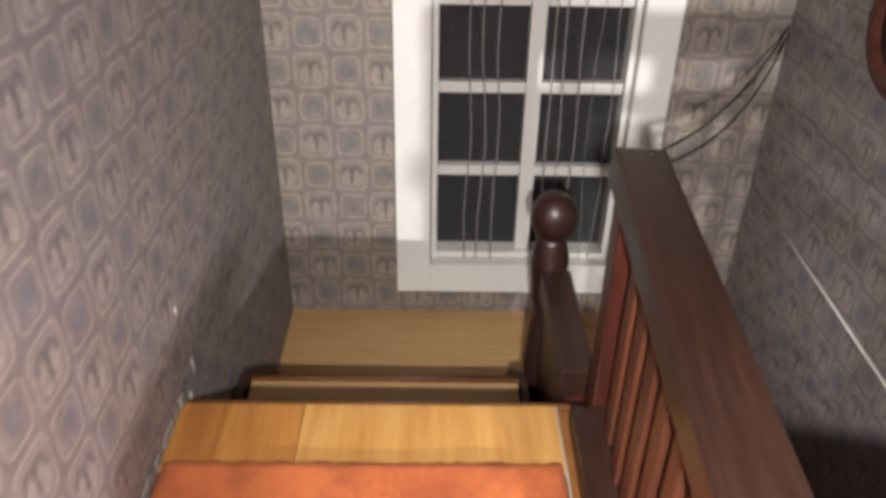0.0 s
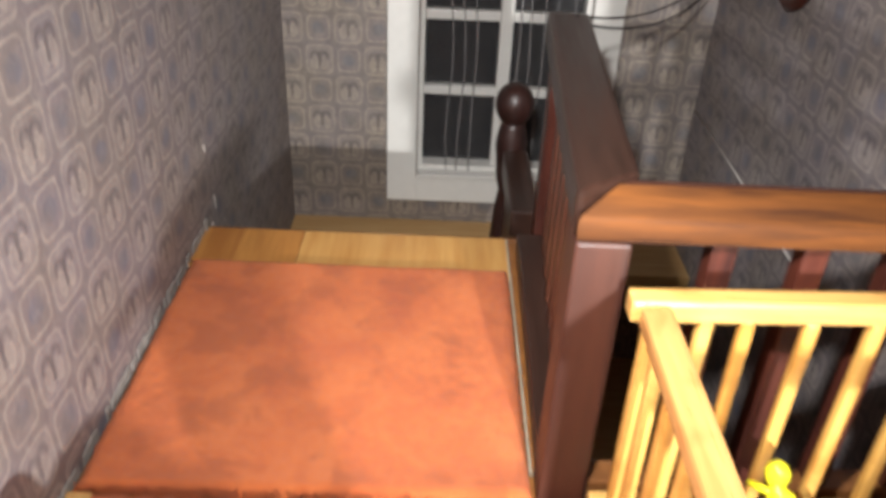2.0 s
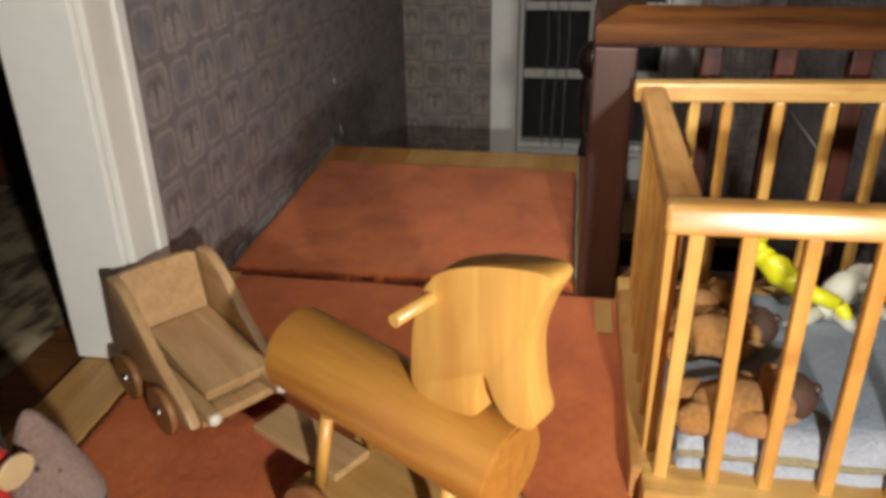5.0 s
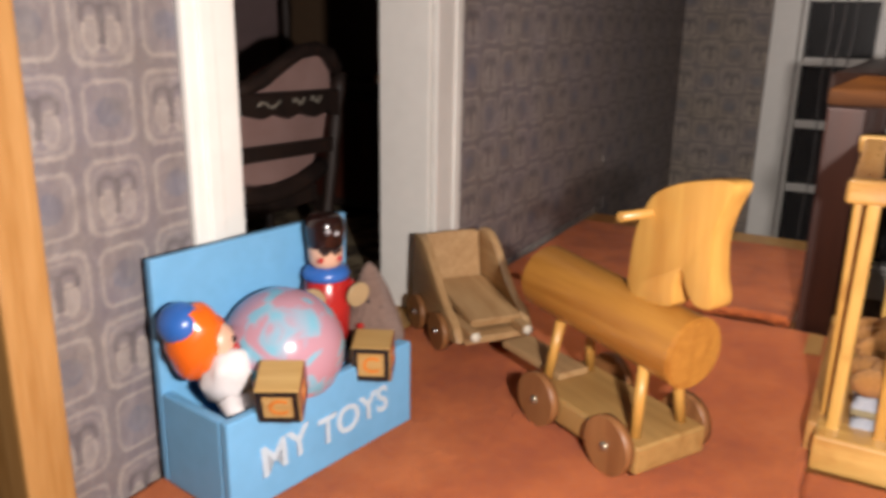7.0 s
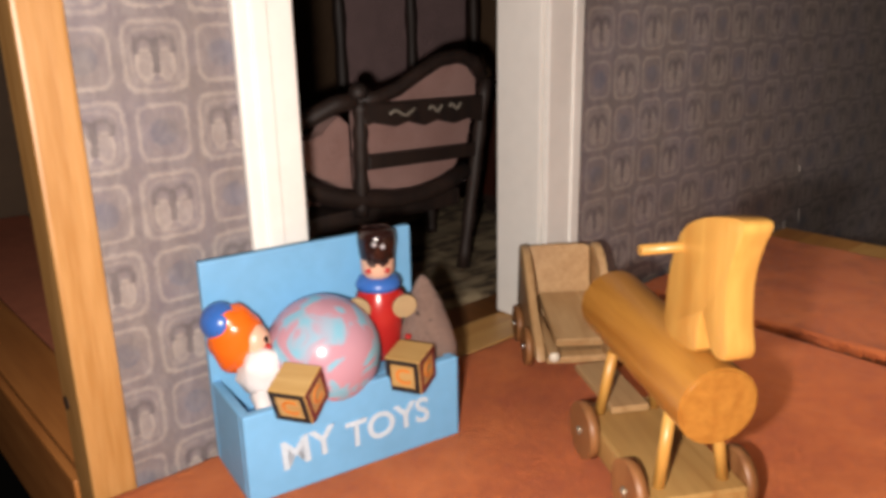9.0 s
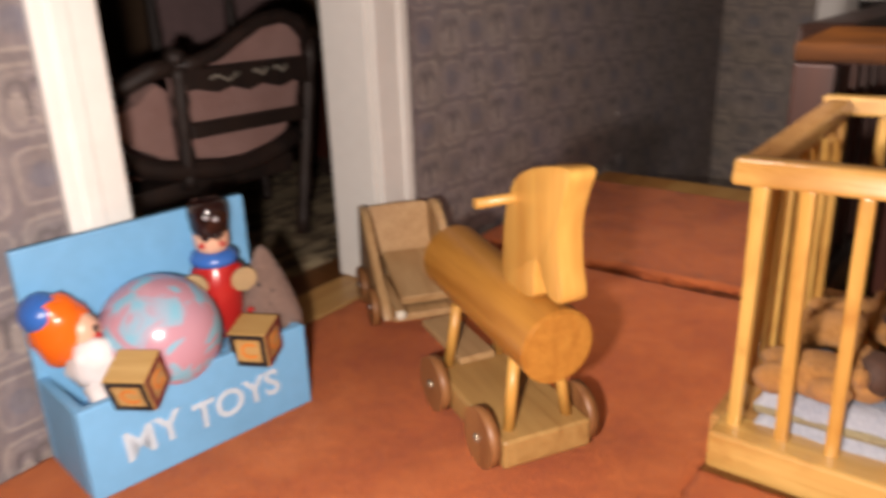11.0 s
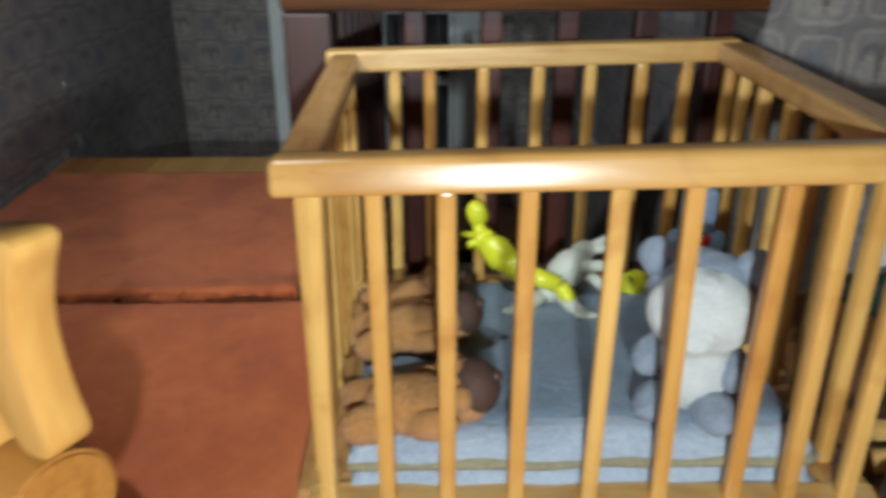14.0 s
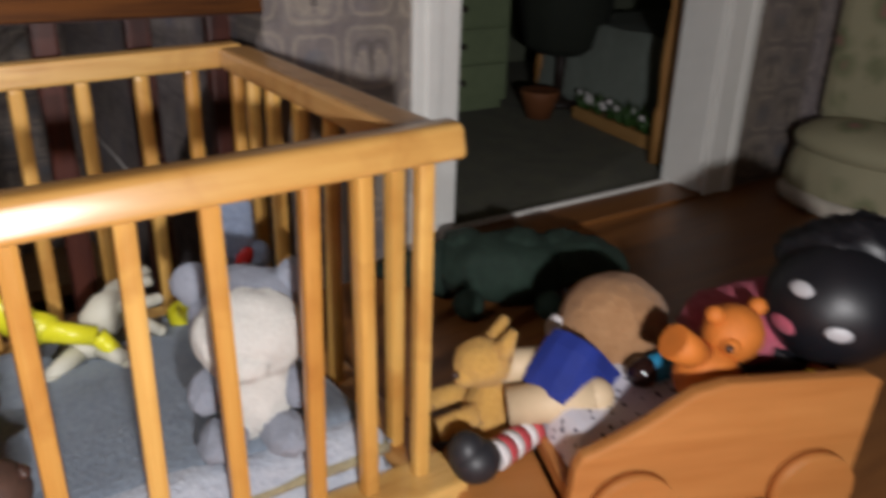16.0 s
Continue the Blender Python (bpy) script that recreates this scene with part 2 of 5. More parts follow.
PALE_CARPET = carpet_material("flat_orange_carpet", 0.16)


# ---- mesh helpers ----
def box(bm, x0, x1, y0, y1, z0, z1, bevel=0.0, mat=0, m=None):
    geo = bmesh.ops.create_cube(bm, size=1)
    vs = geo["verts"]
    bmesh.ops.scale(bm, verts=vs, vec=(x1 - x0, y1 - y0, z1 - z0))
    bmesh.ops.translate(bm, verts=vs, vec=((x0 + x1) / 2, (y0 + y1) / 2, (z0 + z1) / 2))
    if m is not None:
        bmesh.ops.transform(bm, matrix=m, verts=vs)
    faces = {f for v in vs for f in v.link_faces}
    if bevel:
        made = bmesh.ops.bevel(bm, geom=list({e for v in vs for e in v.link_edges}), offset=bevel, segments=2, affect="EDGES", profile=0.6)
        faces = {f for f in faces if f.is_valid} | {f for v in made["verts"] for f in v.link_faces}
    for f in faces:
        f.material_index = mat
    return bm


def rod(bm, a, b, r0, r1=None, seg=12, mat=0):
    a, b = Vector(a), Vector(b)
    r1 = r0 if r1 is None else r1
    geo = bmesh.ops.create_cone(bm, cap_ends=True, segments=seg, radius1=r0, radius2=r1, depth=(b - a).length)
    m = Matrix.Translation((a + b) / 2) @ (b - a).to_track_quat("Z", "Y").to_matrix().to_4x4()
    bmesh.ops.transform(bm, matrix=m, verts=geo["verts"])
    for f in {f for v in geo["verts"] for f in v.link_faces}:
        f.material_index = mat
        f.smooth = len(f.verts) == 4
    return bm


def ball(bm, c, r, mat=0, m=None, seg=18, lumpy=0.0, fuzz=0.0):
    r = (r, r, r) if isinstance(r, (int, float)) else r
    geo = bmesh.ops.create_uvsphere(bm, u_segments=seg, v_segments=max(8, seg * 2 // 3), radius=1)
    vs = geo["verts"]
    if lumpy:
        for v in vs:
            v.co *= 1 + lumpy * noise.noise(v.co * 2.3 + Vector(c) * 200)
    if fuzz:
        for v in vs:
            v.co *= 1 + fuzz * (noise.noise(v.co * 9 + Vector(c) * 300) + 0.7 * noise.noise(v.co * 23 + Vector(c) * 500))
    bmesh.ops.scale(bm, verts=vs, vec=r)
    if m is not None:
        bmesh.ops.transform(bm, matrix=m, verts=vs)
    bmesh.ops.translate(bm, verts=vs, vec=c)
    for f in {f for v in vs for f in v.link_faces}:
        f.material_index, f.smooth = mat, True
    return bm


def tube(bm, points, r, seg=8, mat=0):
    """A bent rod of one skin through the points."""
    pts = [Vector(p) for p in points]
    rings = []
    for k, p in enumerate(pts):
        way = (pts[min(k + 1, len(pts) - 1)] - pts[max(k - 1, 0)]).normalized()
        side = way.cross(Vector((0.31, 0.17, 0.93))).normalized()
        up = side.cross(way)
        rings.append([bm.verts.new(p + r * (math.cos(2 * math.pi * i / seg) * side + math.sin(2 * math.pi * i / seg) * up)) for i in range(seg)])
    for low, high in zip(rings, rings[1:]):
        for i in range(seg):
            f = bm.faces.new((low[i], low[(i + 1) % seg], high[(i + 1) % seg], high[i]))
            f.smooth, f.material_index = True, mat
    bm.faces.new(rings[0][::-1])
    bm.faces.new(rings[-1])
    return bm


def lathe(bm, profile, seg=20, mat=0, at=(0, 0, 0)):
    """Turned shape: profile of (radius, z) from the bottom up."""
    rings = [[bm.verts.new((at[0] + r * math.cos(2 * math.pi * i / seg), at[1] + r * math.sin(2 * math.pi * i / seg), at[2] + z)) for i in range(seg)] for r, z in profile]
    for low, high in zip(rings, rings[1:]):
        for i in range(seg):
            f = bm.faces.new((low[i], low[(i + 1) % seg], high[(i + 1) % seg], high[i]))
            f.smooth, f.material_index = True, mat
    for ring, flip in ((rings[0], True), (rings[-1], False)):
        f = bm.faces.new(ring[::-1] if flip else ring)
        f.material_index = mat
    return bm


def prism(bm, outline, y0, y1, bevel=0.0, mat=0, m=None):
    """An outline in x and z, drawn out from y0 to y1."""
    near = [bm.verts.new((x, y0, z)) for x, z in outline]
    far = [bm.verts.new((x, y1, z)) for x, z in outline]
    n = len(outline)
    faces = [bm.faces.new(near), bm.faces.new(far[::-1])]
    faces += [bm.faces.new((near[i], far[i], far[(i + 1) % n], near[(i + 1) % n])) for i in range(n)]
    bmesh.ops.recalc_face_normals(bm, faces=faces)
    if bevel:
        edges = [e for f in faces[:2] for e in f.edges]
        made = bmesh.ops.bevel(bm, geom=list(set(edges)), offset=bevel, segments=2, affect="EDGES", profile=0.6)
        faces = [f for f in faces if f.is_valid] + list(made["faces"])
    if m is not None:
        bmesh.ops.transform(bm, matrix=m, verts=list({v for f in faces for v in f.verts}))
    for f in faces:
        f.material_index = mat
    return bm


def mesh_of(name, bm, *materials):
    data = bpy.data.meshes.new(name)
    bm.to_mesh(data)
    bm.free()
    for mat in materials:
        data.materials.append(mat)
    return data


def part(name, bm, material, parent, label=""):
    ob = new(name, mesh_of(name, bm, material))
    ob.parent = parent
    return tagged(ob, label)


def piece(name, data, m, parent, label=""):
    """One more object on mesh data that is shared."""
    ob = new(name, data)
    ob.parent = parent
    ob.matrix_basis = m
    return tagged(ob, label)


def thing(name, m, label, category, group="", kind=""):
    ob = new(name)
    ob.empty_display_size = 0.01
    ob.matrix_basis = m
    return tagged(ob, label, category, group, kind)


def solid(name, bm, materials, label, category, group="", kind="", m=None):
    """A thing that is one mesh."""
    ob = new(name, mesh_of(name, bm, *materials))
    if m is not None:
        ob.matrix_basis = m
    return tagged(ob, label, category, group, kind)


B = bmesh.new
ROOF = 0.200
LEFT, RIGHT, BACK, FRONT = -0.073, 0.138, 0.332, -0.1216

# ---- structure ----
bm = B()
box(bm, -0.090, LEFT, FRONT + 0.009, -0.067, -0.010, ROOF)
box(bm, -0.090, LEFT, 0.0175, BACK + 0.016, -0.175, ROOF)
box(bm, -0.090, LEFT, -0.067, 0.0175, 0.168, ROOF)
solid("wall_left", bm, [PAPER_Y], "inner wall papered with framed brown medallions", "wall", kind="structure")

bm = B()
box(bm, LEFT, -0.005, BACK, BACK + 0.016, -0.175, ROOF)
box(bm, 0.078, RIGHT, BACK, BACK + 0.016, -0.175, ROOF)
box(bm, -0.005, 0.078, BACK, BACK + 0.016, -0.175, -0.050)
box(bm, -0.005, 0.078, BACK, BACK + 0.016, 0.145, ROOF)
solid("wall_back", bm, [PAPER_X], "stairwell end wall papered with framed medallions", "wall", kind="structure")

bm = B()
box(bm, RIGHT, RIGHT + 0.016, 0.084, BACK + 0.016, -0.175, ROOF)
solid("wall_stairwell", bm, [PAPER_Y], "stairwell side wall papered with framed medallions", "wall", kind="structure")

bm = B()
box(bm, RIGHT, 0.1895, 0.068, 0.084, -0.175, ROOF)
box(bm, 0.2980, 0.366, 0.068, 0.084, -0.010, ROOF)
box(bm, 0.1895, 0.2980, 0.068, 0.084, 0.168, ROOF)
solid("wall_partition", bm, [PAPER_X], "landing wall papered with framed medallions", "wall", kind="structure")

bm = B()
box(bm, 0.350, 0.366, FRONT, 0.068, -0.010, ROOF)
solid("wall_right", bm, [PAPER_Y], "side wall papered with framed medallions", "wall", kind="structure")

# unseen ceiling, added; its dark colour keeps torchlight from bouncing down
bm = B()
box(bm, -0.36, 0.46, FRONT, 0.36, ROOF, ROOF + 0.012)
solid("ceiling", bm, [paint("brown_wall_paint", (0.11, 0.065, 0.035), 0.7)], "unseen ceiling, dark brown to cut torch bounce", "ceiling", kind="structure")

bm = B()
box(bm, LEFT, 0.350, -0.140, 0.0744, -0.010, 0.0, 0.0006)
box(bm, LEFT, 0.044, 0.0744, 0.180, -0.010, 0.0, 0.0006)
solid("floor", bm, [FLOOR_WOOD], "landing floor of brown wood", "floor", kind="structure")

bm = B()
box(bm, LEFT, RIGHT, 0.283, BACK, -0.086, -0.080, 0.0006)
solid("floor_half_landing", bm, [PALE_WOOD], "half landing floor of pale wood", "floor", kind="structure")
bm = B()
box(bm, LEFT, RIGHT, 0.060, BACK, -0.180, -0.175)
solid("floor_hall", bm, [PALE_WOOD], "hall floor of pale wood below the stairs", "floor", kind="structure")
bm = B()
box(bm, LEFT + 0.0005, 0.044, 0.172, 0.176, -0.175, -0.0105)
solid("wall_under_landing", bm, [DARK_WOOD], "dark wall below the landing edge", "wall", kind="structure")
bm = B()
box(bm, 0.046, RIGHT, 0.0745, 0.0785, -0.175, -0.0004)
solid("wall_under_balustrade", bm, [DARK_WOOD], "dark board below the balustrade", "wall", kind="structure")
bm = B()
box(bm, -0.36, -0.0902, FRONT + 0.0018, 0.172, -0.010, -0.0004)
solid("floor_left_room", bm, [MAHOGANY_X], "red-brown wooden floor of the side room", "floor", kind="structure")
bm = B()
box(bm, -0.0900, LEFT - 0.0002, -0.067, 0.0175, -0.010, 0.0012, 0.0005)
solid("threshold", bm, [OAK_Y], "oak threshold board in the doorway", "threshold", kind="structure")
bm = B()
box(bm, -0.36, -0.0905, 0.168, 0.180, 0.0, ROOF)
box(bm, -0.372, -0.360, -0.140, 0.162, -0.010, ROOF)
bm_walls, bm = bm, B()
box(bm, -0.36, -0.0853, FRONT - 0.0006, FRONT + 0.0016, -0.0290, 0.0004, 0.0006)
solid("trim_floor_front", bm, [ORANGE_OAK], "orange-varnished oak facing along the floor's open front edge", "trim", kind="structure")
BROWN_WALL = paint("brown_wall_paint", (0.11, 0.065, 0.035), 0.7)
solid("wall_left_room", bm_walls, [BROWN_WALL], "dark brown walls of the side room", "wall", kind="structure")

GREEN_CARPET = plush("green_carpet", (0.115, 0.112, 0.055), (0.045, 0.045, 0.024), 500)
bm = B()
box(bm, 0.155, 0.470, 0.0722, 0.320, -0.010, -0.0002)
solid("floor_right_room", bm, [GREEN_CARPET], "worn dark green carpet of the bedroom", "floor", kind="structure")
SAGE = paint("sage_wall_paint", (0.150, 0.165, 0.115), 0.7)
bm = B()
box(bm, 0.156, 0.470, 0.310, 0.322, 0.0, ROOF)
box(bm, 0.460, 0.472, 0.070, 0.310, 0.0, ROOF)
solid("wall_right_room", bm, [SAGE], "grey-green walls of the bedroom", "wall", kind="structure")
bm = B()
box(bm, 0.1900, 0.2975, 0.0665, 0.0812, -0.002, 0.0014, 0.0005)
solid("threshold", bm, [FLOOR_WOOD], "brown threshold board in the bedroom doorway", "threshold", kind="structure")
bm = B()
box(bm, 0.1900, 0.2975, 0.0814, 0.0836, -0.002, 0.0024, 0.0006)
solid("trim", bm, [WHITE], "white strip at the bedroom carpet's edge", "trim", kind="structure")


# oak facing on the front edge of the inner wall, with its dark dowel hole
edge = thing("trim_wall_end", pose(0, 0, 0), "oak facing on the open front edge of the wall", "trim", kind="structure")
part("board", box(B(), -0.0845, LEFT + 0.0004, FRONT, FRONT + 0.009, -0.010, ROOF, 0.0008), OAK_Z, edge)
part("dowel", rod(B(), (-0.0815, FRONT - 0.0002, 0.021), (-0.0815, FRONT + 0.002, 0.021), 0.0016), DARK_WOOD, edge, "small dark dowel")


def door_frame(name, m, width, depth, height, label):
    """White lining of an opening along x from 0 to width, the wall being depth deep along y, with moulded architraves on the near face."""
    ob = thing(name, m, label, "door frame", kind="structure")
    for x0, x1, sx in ((-0.0135, 0.0005, -1), (width - 0.0005, width + 0.0135, 1)):
        bm = B()
        box(bm, x0, x1, -0.0020, 0.0, 0.0003, height + 0.0135, 0.0006)
        xm = x0 + 0.0035 if sx < 0 else x1 - 0.0035
        box(bm, min(xm, xm - sx * 0.0), max(xm, xm - sx * 0.0) + 0.004, -0.0028, -0.0018, 0.0003, height + 0.010, 0.0005)
        part("architrave", bm, WHITE, ob)
    part("architrave", box(B(), 0.0006, width - 0.0006, -0.0026, 0.0, height, height + 0.0135, 0.0006), WHITE, ob)
    for x0, x1 in ((-0.0004, 0.0018), (width - 0.0018, width + 0.0004)):
        part("jamb", box(B(), x0, x1, 0.0002, depth + 0.001, 0.0016, height, 0.0004), WHITE, ob)
    part("head", box(B(), 0.0018, width - 0.0018, 0.0002, depth + 0.001, height - 0.002, height, 0.0003), WHITE, ob)
    return ob


door_frame("door_1", pose(LEFT, -0.067, 0, 0, 0, 90), 0.0845, 0.017, 0.168, "white-painted frame of the open side doorway")
door_frame("door_2", pose(0.1895, 0.068, 0), 0.1085, 0.016, 0.168, "white-painted frame of the open bedroom doorway")

# ---- window ----
GLASS = Nodes("night_glass").done((0.016, 0.016, 0.018), 0.22, Specular_IOR_Level=0.06)
NIGHT = paint("night_black", (0.006, 0.006, 0.007), 0.9)


def net_material():
    m = Nodes("net_curtain")
    s = m.split(m.coord)
    a = m.math("FRACT", m.math("MULTIPLY", m.math("ADD", s[0], s[2]), 1100.0))
    b = m.math("FRACT", m.math("MULTIPLY", m.math("SUBTRACT", s[0], s[2]), 1100.0))
    thread = m.math("MAXIMUM", m.math("LESS_THAN", a, 0.16), m.math("LESS_THAN", b, 0.16))
    m.done((0.62, 0.60, 0.58), 0.9, Alpha=m.math("MULTIPLY", thread, 0.16))
    return m.mat


NET = net_material()
SEAM = paint("net_fold", (0.42, 0.40, 0.40), 0.9, Alpha=0.40)
win = thing("window_1", pose(0, 0, 0), "white-painted sash window with small panes and night outside", "window", kind="structure")
for x0, x1, z0, z1 in ((-0.021, -0.0055, -0.0655, 0.160), (0.0785, 0.0935, -0.0655, 0.160), (-0.0055, 0.0785, -0.0655, -0.0505), (-0.0055, 0.0785, 0.1455, 0.160)):
    part("casing", box(B(), x0, x1, BACK - 0.0045, BACK, z0, z1, 0.0006), WHITE, win)
for x0, x1, z0, z1 in ((-0.005, -0.0025, -0.050, 0.145), (0.0755, 0.078, -0.050, 0.145), (-0.0025, 0.0755, -0.050, -0.0455), (-0.0025, 0.0755, 0.1425, 0.145)):
    part("lining", box(B(), x0, x1, BACK, BACK + 0.013, z0, z1, 0.0003), WHITE, win)
part("mullion", box(B(), 0.0345, 0.0410, BACK + 0.003, BACK + 0.009, -0.0455, 0.1425, 0.0006), WHITE, win)
for z in (-0.0045, 0.0345, 0.0715, 0.108):
    for x0, x1 in ((-0.0024, 0.0344), (0.0411, 0.0754)):
        part("glazing_bar", box(B(), x0, x1, BACK + 0.004, BACK + 0.009, z - 0.0024, z + 0.0024, 0.0005), WHITE, win)
for z0, z1 in ((-0.0455, -0.007), (-0.0019, 0.032), (0.037, 0.069), (0.074, 0.1055), (0.1105, 0.1425)):
    for x0, x1 in ((-0.0024, 0.0344), (0.0411, 0.0754)):
        part("pane", box(B(), x0, x1, BACK + 0.0095, BACK + 0.0105, z0, z1), GLASS, win)
bm = B()
box(bm, -0.004, 0.077, BACK - 0.0075, BACK + 0.012, -0.0500, -0.0478, 0.0004)
part("sill", bm, WHITE, win)
bm = B()
box(bm, -0.06, 0.13, BACK + 0.0165, BACK + 0.018, -0.10, 0.18)
solid("backdrop", bm, [NIGHT], "black night outside the window", "night", kind="structure")

curtain = thing("net_curtain", pose(0, 0, 0), "sheer grey net curtain hanging in thin folds before the panes", "curtain")


def sheet(x0, x1, z0, z1, nx, nz, y):
    bm = B()
    grid = [[bm.verts.new((x0 + (x1 - x0) * i / nx + 0.0008 * noise.noise((i * 0.7, j * 0.3, 2)), y + 0.0012 * math.sin(i * 1.3 + 0.4 * noise.noise((i, j * 0.2, 0))) + 0.0004 * noise.noise((i * 0.5, j * 0.4, 5)), z0 + (z1 - z0) * j / nz)) for i in range(nx + 1)] for j in range(nz + 1)]
    for j in range(nz):
        for i in range(nx):
            bm.faces.new((grid[j][i], grid[j][i + 1], grid[j + 1][i + 1], grid[j + 1][i])).smooth = True
    return bm


part("net", sheet(-0.002, 0.075, -0.0472, 0.1425, 44, 20, BACK - 0.0022), NET, curtain)
rng = random.Random(5)
for x in (0.0105, 0.0165, 0.0225, 0.044, 0.0495, 0.0555, 0.0625, 0.0695):
    bm = B()
    w = rng.uniform(0.00018, 0.0005)
    pts = [(x + 0.0022 * noise.noise((x * 90, k * 0.45, 1)) * (1 + 0.4 * (10 - k) / 10), BACK - 0.0030, -0.047 + 0.019 * k) for k in range(11)]
    tube(bm, pts, w, 6)
    part("fold", bm, SEAM, curtain, "bunched fold of net")

# ---- stairs ----
stairs = thing("staircase", pose(0, 0, 0), "steep flight down to the half landing, pale treads with brown nosings", "stairs")
part("nosing", box(B(), LEFT + 0.001, 0.0435, 0.1802, 0.1822, -0.012, 0.0003, 0.0005), MAHOGANY_X, stairs, "brown nosing at the landing edge")
for k, (z, y0, y1) in enumerate(((-0.036, 0.184, 0.232), (-0.058, 0.232, 0.258))):
    part("tread", box(B(), -0.068, 0.027, y0, y1 - 0.0015, z - 0.003, z, 0.0004), PALE_WOOD, stairs)
    part("nosing", box(B(), -0.0685, 0.0275, y1 - 0.0014, y1 + 0.0008, z - 0.006, z + 0.0006, 0.0004), MAHOGANY_X, stairs)
    part("riser", box(B(), -0.068, 0.027, y1 - 0.003, y1 - 0.0016, z - 0.022, z - 0.0035), PALE_WOOD, stairs)
for x0, x1 in ((-0.0715, -0.0690), (0.0278, 0.0300)):
    bm = B()
    prism(bm, ((0.184, -0.075), (0.184, -0.030), (0.234, -0.034), (0.262, -0.056), (0.2825, -0.080), (0.262, -0.084)), -x1, -x0)
    bmesh.ops.transform(bm, matrix=pose(0, 0, 0, 0, 0, 90), verts=bm.verts[:])
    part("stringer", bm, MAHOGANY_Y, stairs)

def shaded(bm, angle=0.5):
    for f in bm.faces:
        f.smooth = True
    for e in bm.edges:
        e.smooth = e.calc_face_angle(0.0) < angle
    return bm


# ---- balustrade ----
bal = thing("balustrade", pose(0, 0, 0), "dark mahogany landing balustrade with square balusters", "balustrade")
part("post", box(B(), 0.0315, 0.0420, 0.0655, 0.0752, 0.0, 0.0700, 0.0007), POST_WOOD, bal)
along = pose(0, 0.0070, 0, 0, 0, 90)
profile = [(0.0590, 0.0702), (0.0684, 0.0702), (0.0684, 0.0780), (0.0674, 0.0786), (0.0655, 0.0786), (0.0590, 0.0744)]


def mitred(bm):
    """The end by the corner post cut on the slant."""
    for v in bm.verts:
        if v.co.x < 0.060:
            v.co.x += max(0.0, v.co.y - 0.0655) * 1.22
    return bm


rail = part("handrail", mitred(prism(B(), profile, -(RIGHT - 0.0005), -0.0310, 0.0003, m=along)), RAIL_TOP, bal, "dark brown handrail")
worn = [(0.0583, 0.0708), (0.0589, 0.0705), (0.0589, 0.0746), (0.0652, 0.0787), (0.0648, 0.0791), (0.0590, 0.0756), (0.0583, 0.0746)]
part("worn_edge", shaded(mitred(prism(B(), worn, -(RIGHT - 0.0008), -0.0314, 0.0002, m=along)), 0.9), HANDRAIL, rail, "worn front edge, orange-brown lightened for torch gleam")
m = Matrix.Translation((0.0375, 0.0758, 0)) @ pose(0, 0, 0, 0, 0, -3.2)
bm = box(B(), -0.0062, 0.0062, 0.0, 0.107, 0.0702, 0.0797, 0.0014)
for v in bm.verts:
    if v.co.y < 0.01:
        v.co.y -= 0.0002 + (0.0062 - v.co.x) / 1.22 * 0.92
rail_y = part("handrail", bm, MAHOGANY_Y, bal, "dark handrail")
rail_y.matrix_basis = m
baluster = mesh_of("baluster", box(B(), -0.0024, 0.0024, -0.0024, 0.0024, 0.0065, 0.0704, 0.0005), MAHOGANY)
for x in (0.060, 0.0772, 0.0943, 0.1118, 0.1285):
    piece("baluster", baluster, pose(x, 0.0710, 0), bal)
wide = mesh_of("baluster", box(B(), -0.0022, 0.0022, -0.0030, 0.0030, 0.0075, 0.0704, 0.0005), RED_WOOD)
for k in range(7):
    y = 0.0860 + 0.0127 * k
    piece("baluster", wide, pose(0.0382 + 0.056 * (y - 0.072), y, 0), bal)
part("post", box(B(), 0.0395, 0.0475, 0.174, 0.1825, -0.020, 0.0702, 0.0007), MAHOGANY, bal)
base_y = part("bottom_rail", box(B(), -0.0058, 0.0052, 0.0, 0.098, 0.0, 0.0074, 0.0008), MAHOGANY_Y, bal, "scuffed dark bottom rail")
base_y.matrix_basis = Matrix.Translation((0.0378, 0.0756, 0)) @ pose(0, 0, 0, 0, 0, -1.0)
part("bottom_rail", box(B(), 0.0424, RIGHT - 0.0005, 0.0675, 0.0743, 0.0, 0.0064, 0.0008), MAHOGANY_X, bal)
part("paint_line", box(B(), 0.0306, 0.0312, 0.0735, 0.1795, 0.0004, 0.0016, 0.0002), paint("old_cream_paint", (0.40, 0.36, 0.28), 0.7, 0.2), bal, "thin line of old cream paint")

newel = thing("stair_newel", pose(0.036, 0.243, -0.080), "dark turned newel post with a ball on top", "newel post")
part("post", lathe(B(), [(0.0052, 0), (0.0052, 0.020), (0.0034, 0.024), (0.0048, 0.030), (0.0060, 0.045), (0.0050, 0.060), (0.0038, 0.068), (0.0052, 0.073), (0.0058, 0.082), (0.0066, 0.089), (0.0058, 0.094), (0.0050, 0.0965), (0.0046, 0.099)], 24), BLACK_WOOD, newel)
part("ball", ball(B(), (0, 0, 0.1060), (0.0078, 0.0078, 0.0090), seg=24), BLACK_WOOD, newel, "glossy dark ball finial")
lower = thing("stair_handrail", pose(0, 0, 0), "dark lower handrail with a boarded side beside the stairs", "handrail")
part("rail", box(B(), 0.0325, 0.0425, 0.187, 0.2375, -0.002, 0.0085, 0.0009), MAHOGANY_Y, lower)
part("side_board", box(B(), 0.0345, 0.0405, 0.187, 0.2375, -0.080, -0.0022, 0.0004), MAHOGANY, lower)

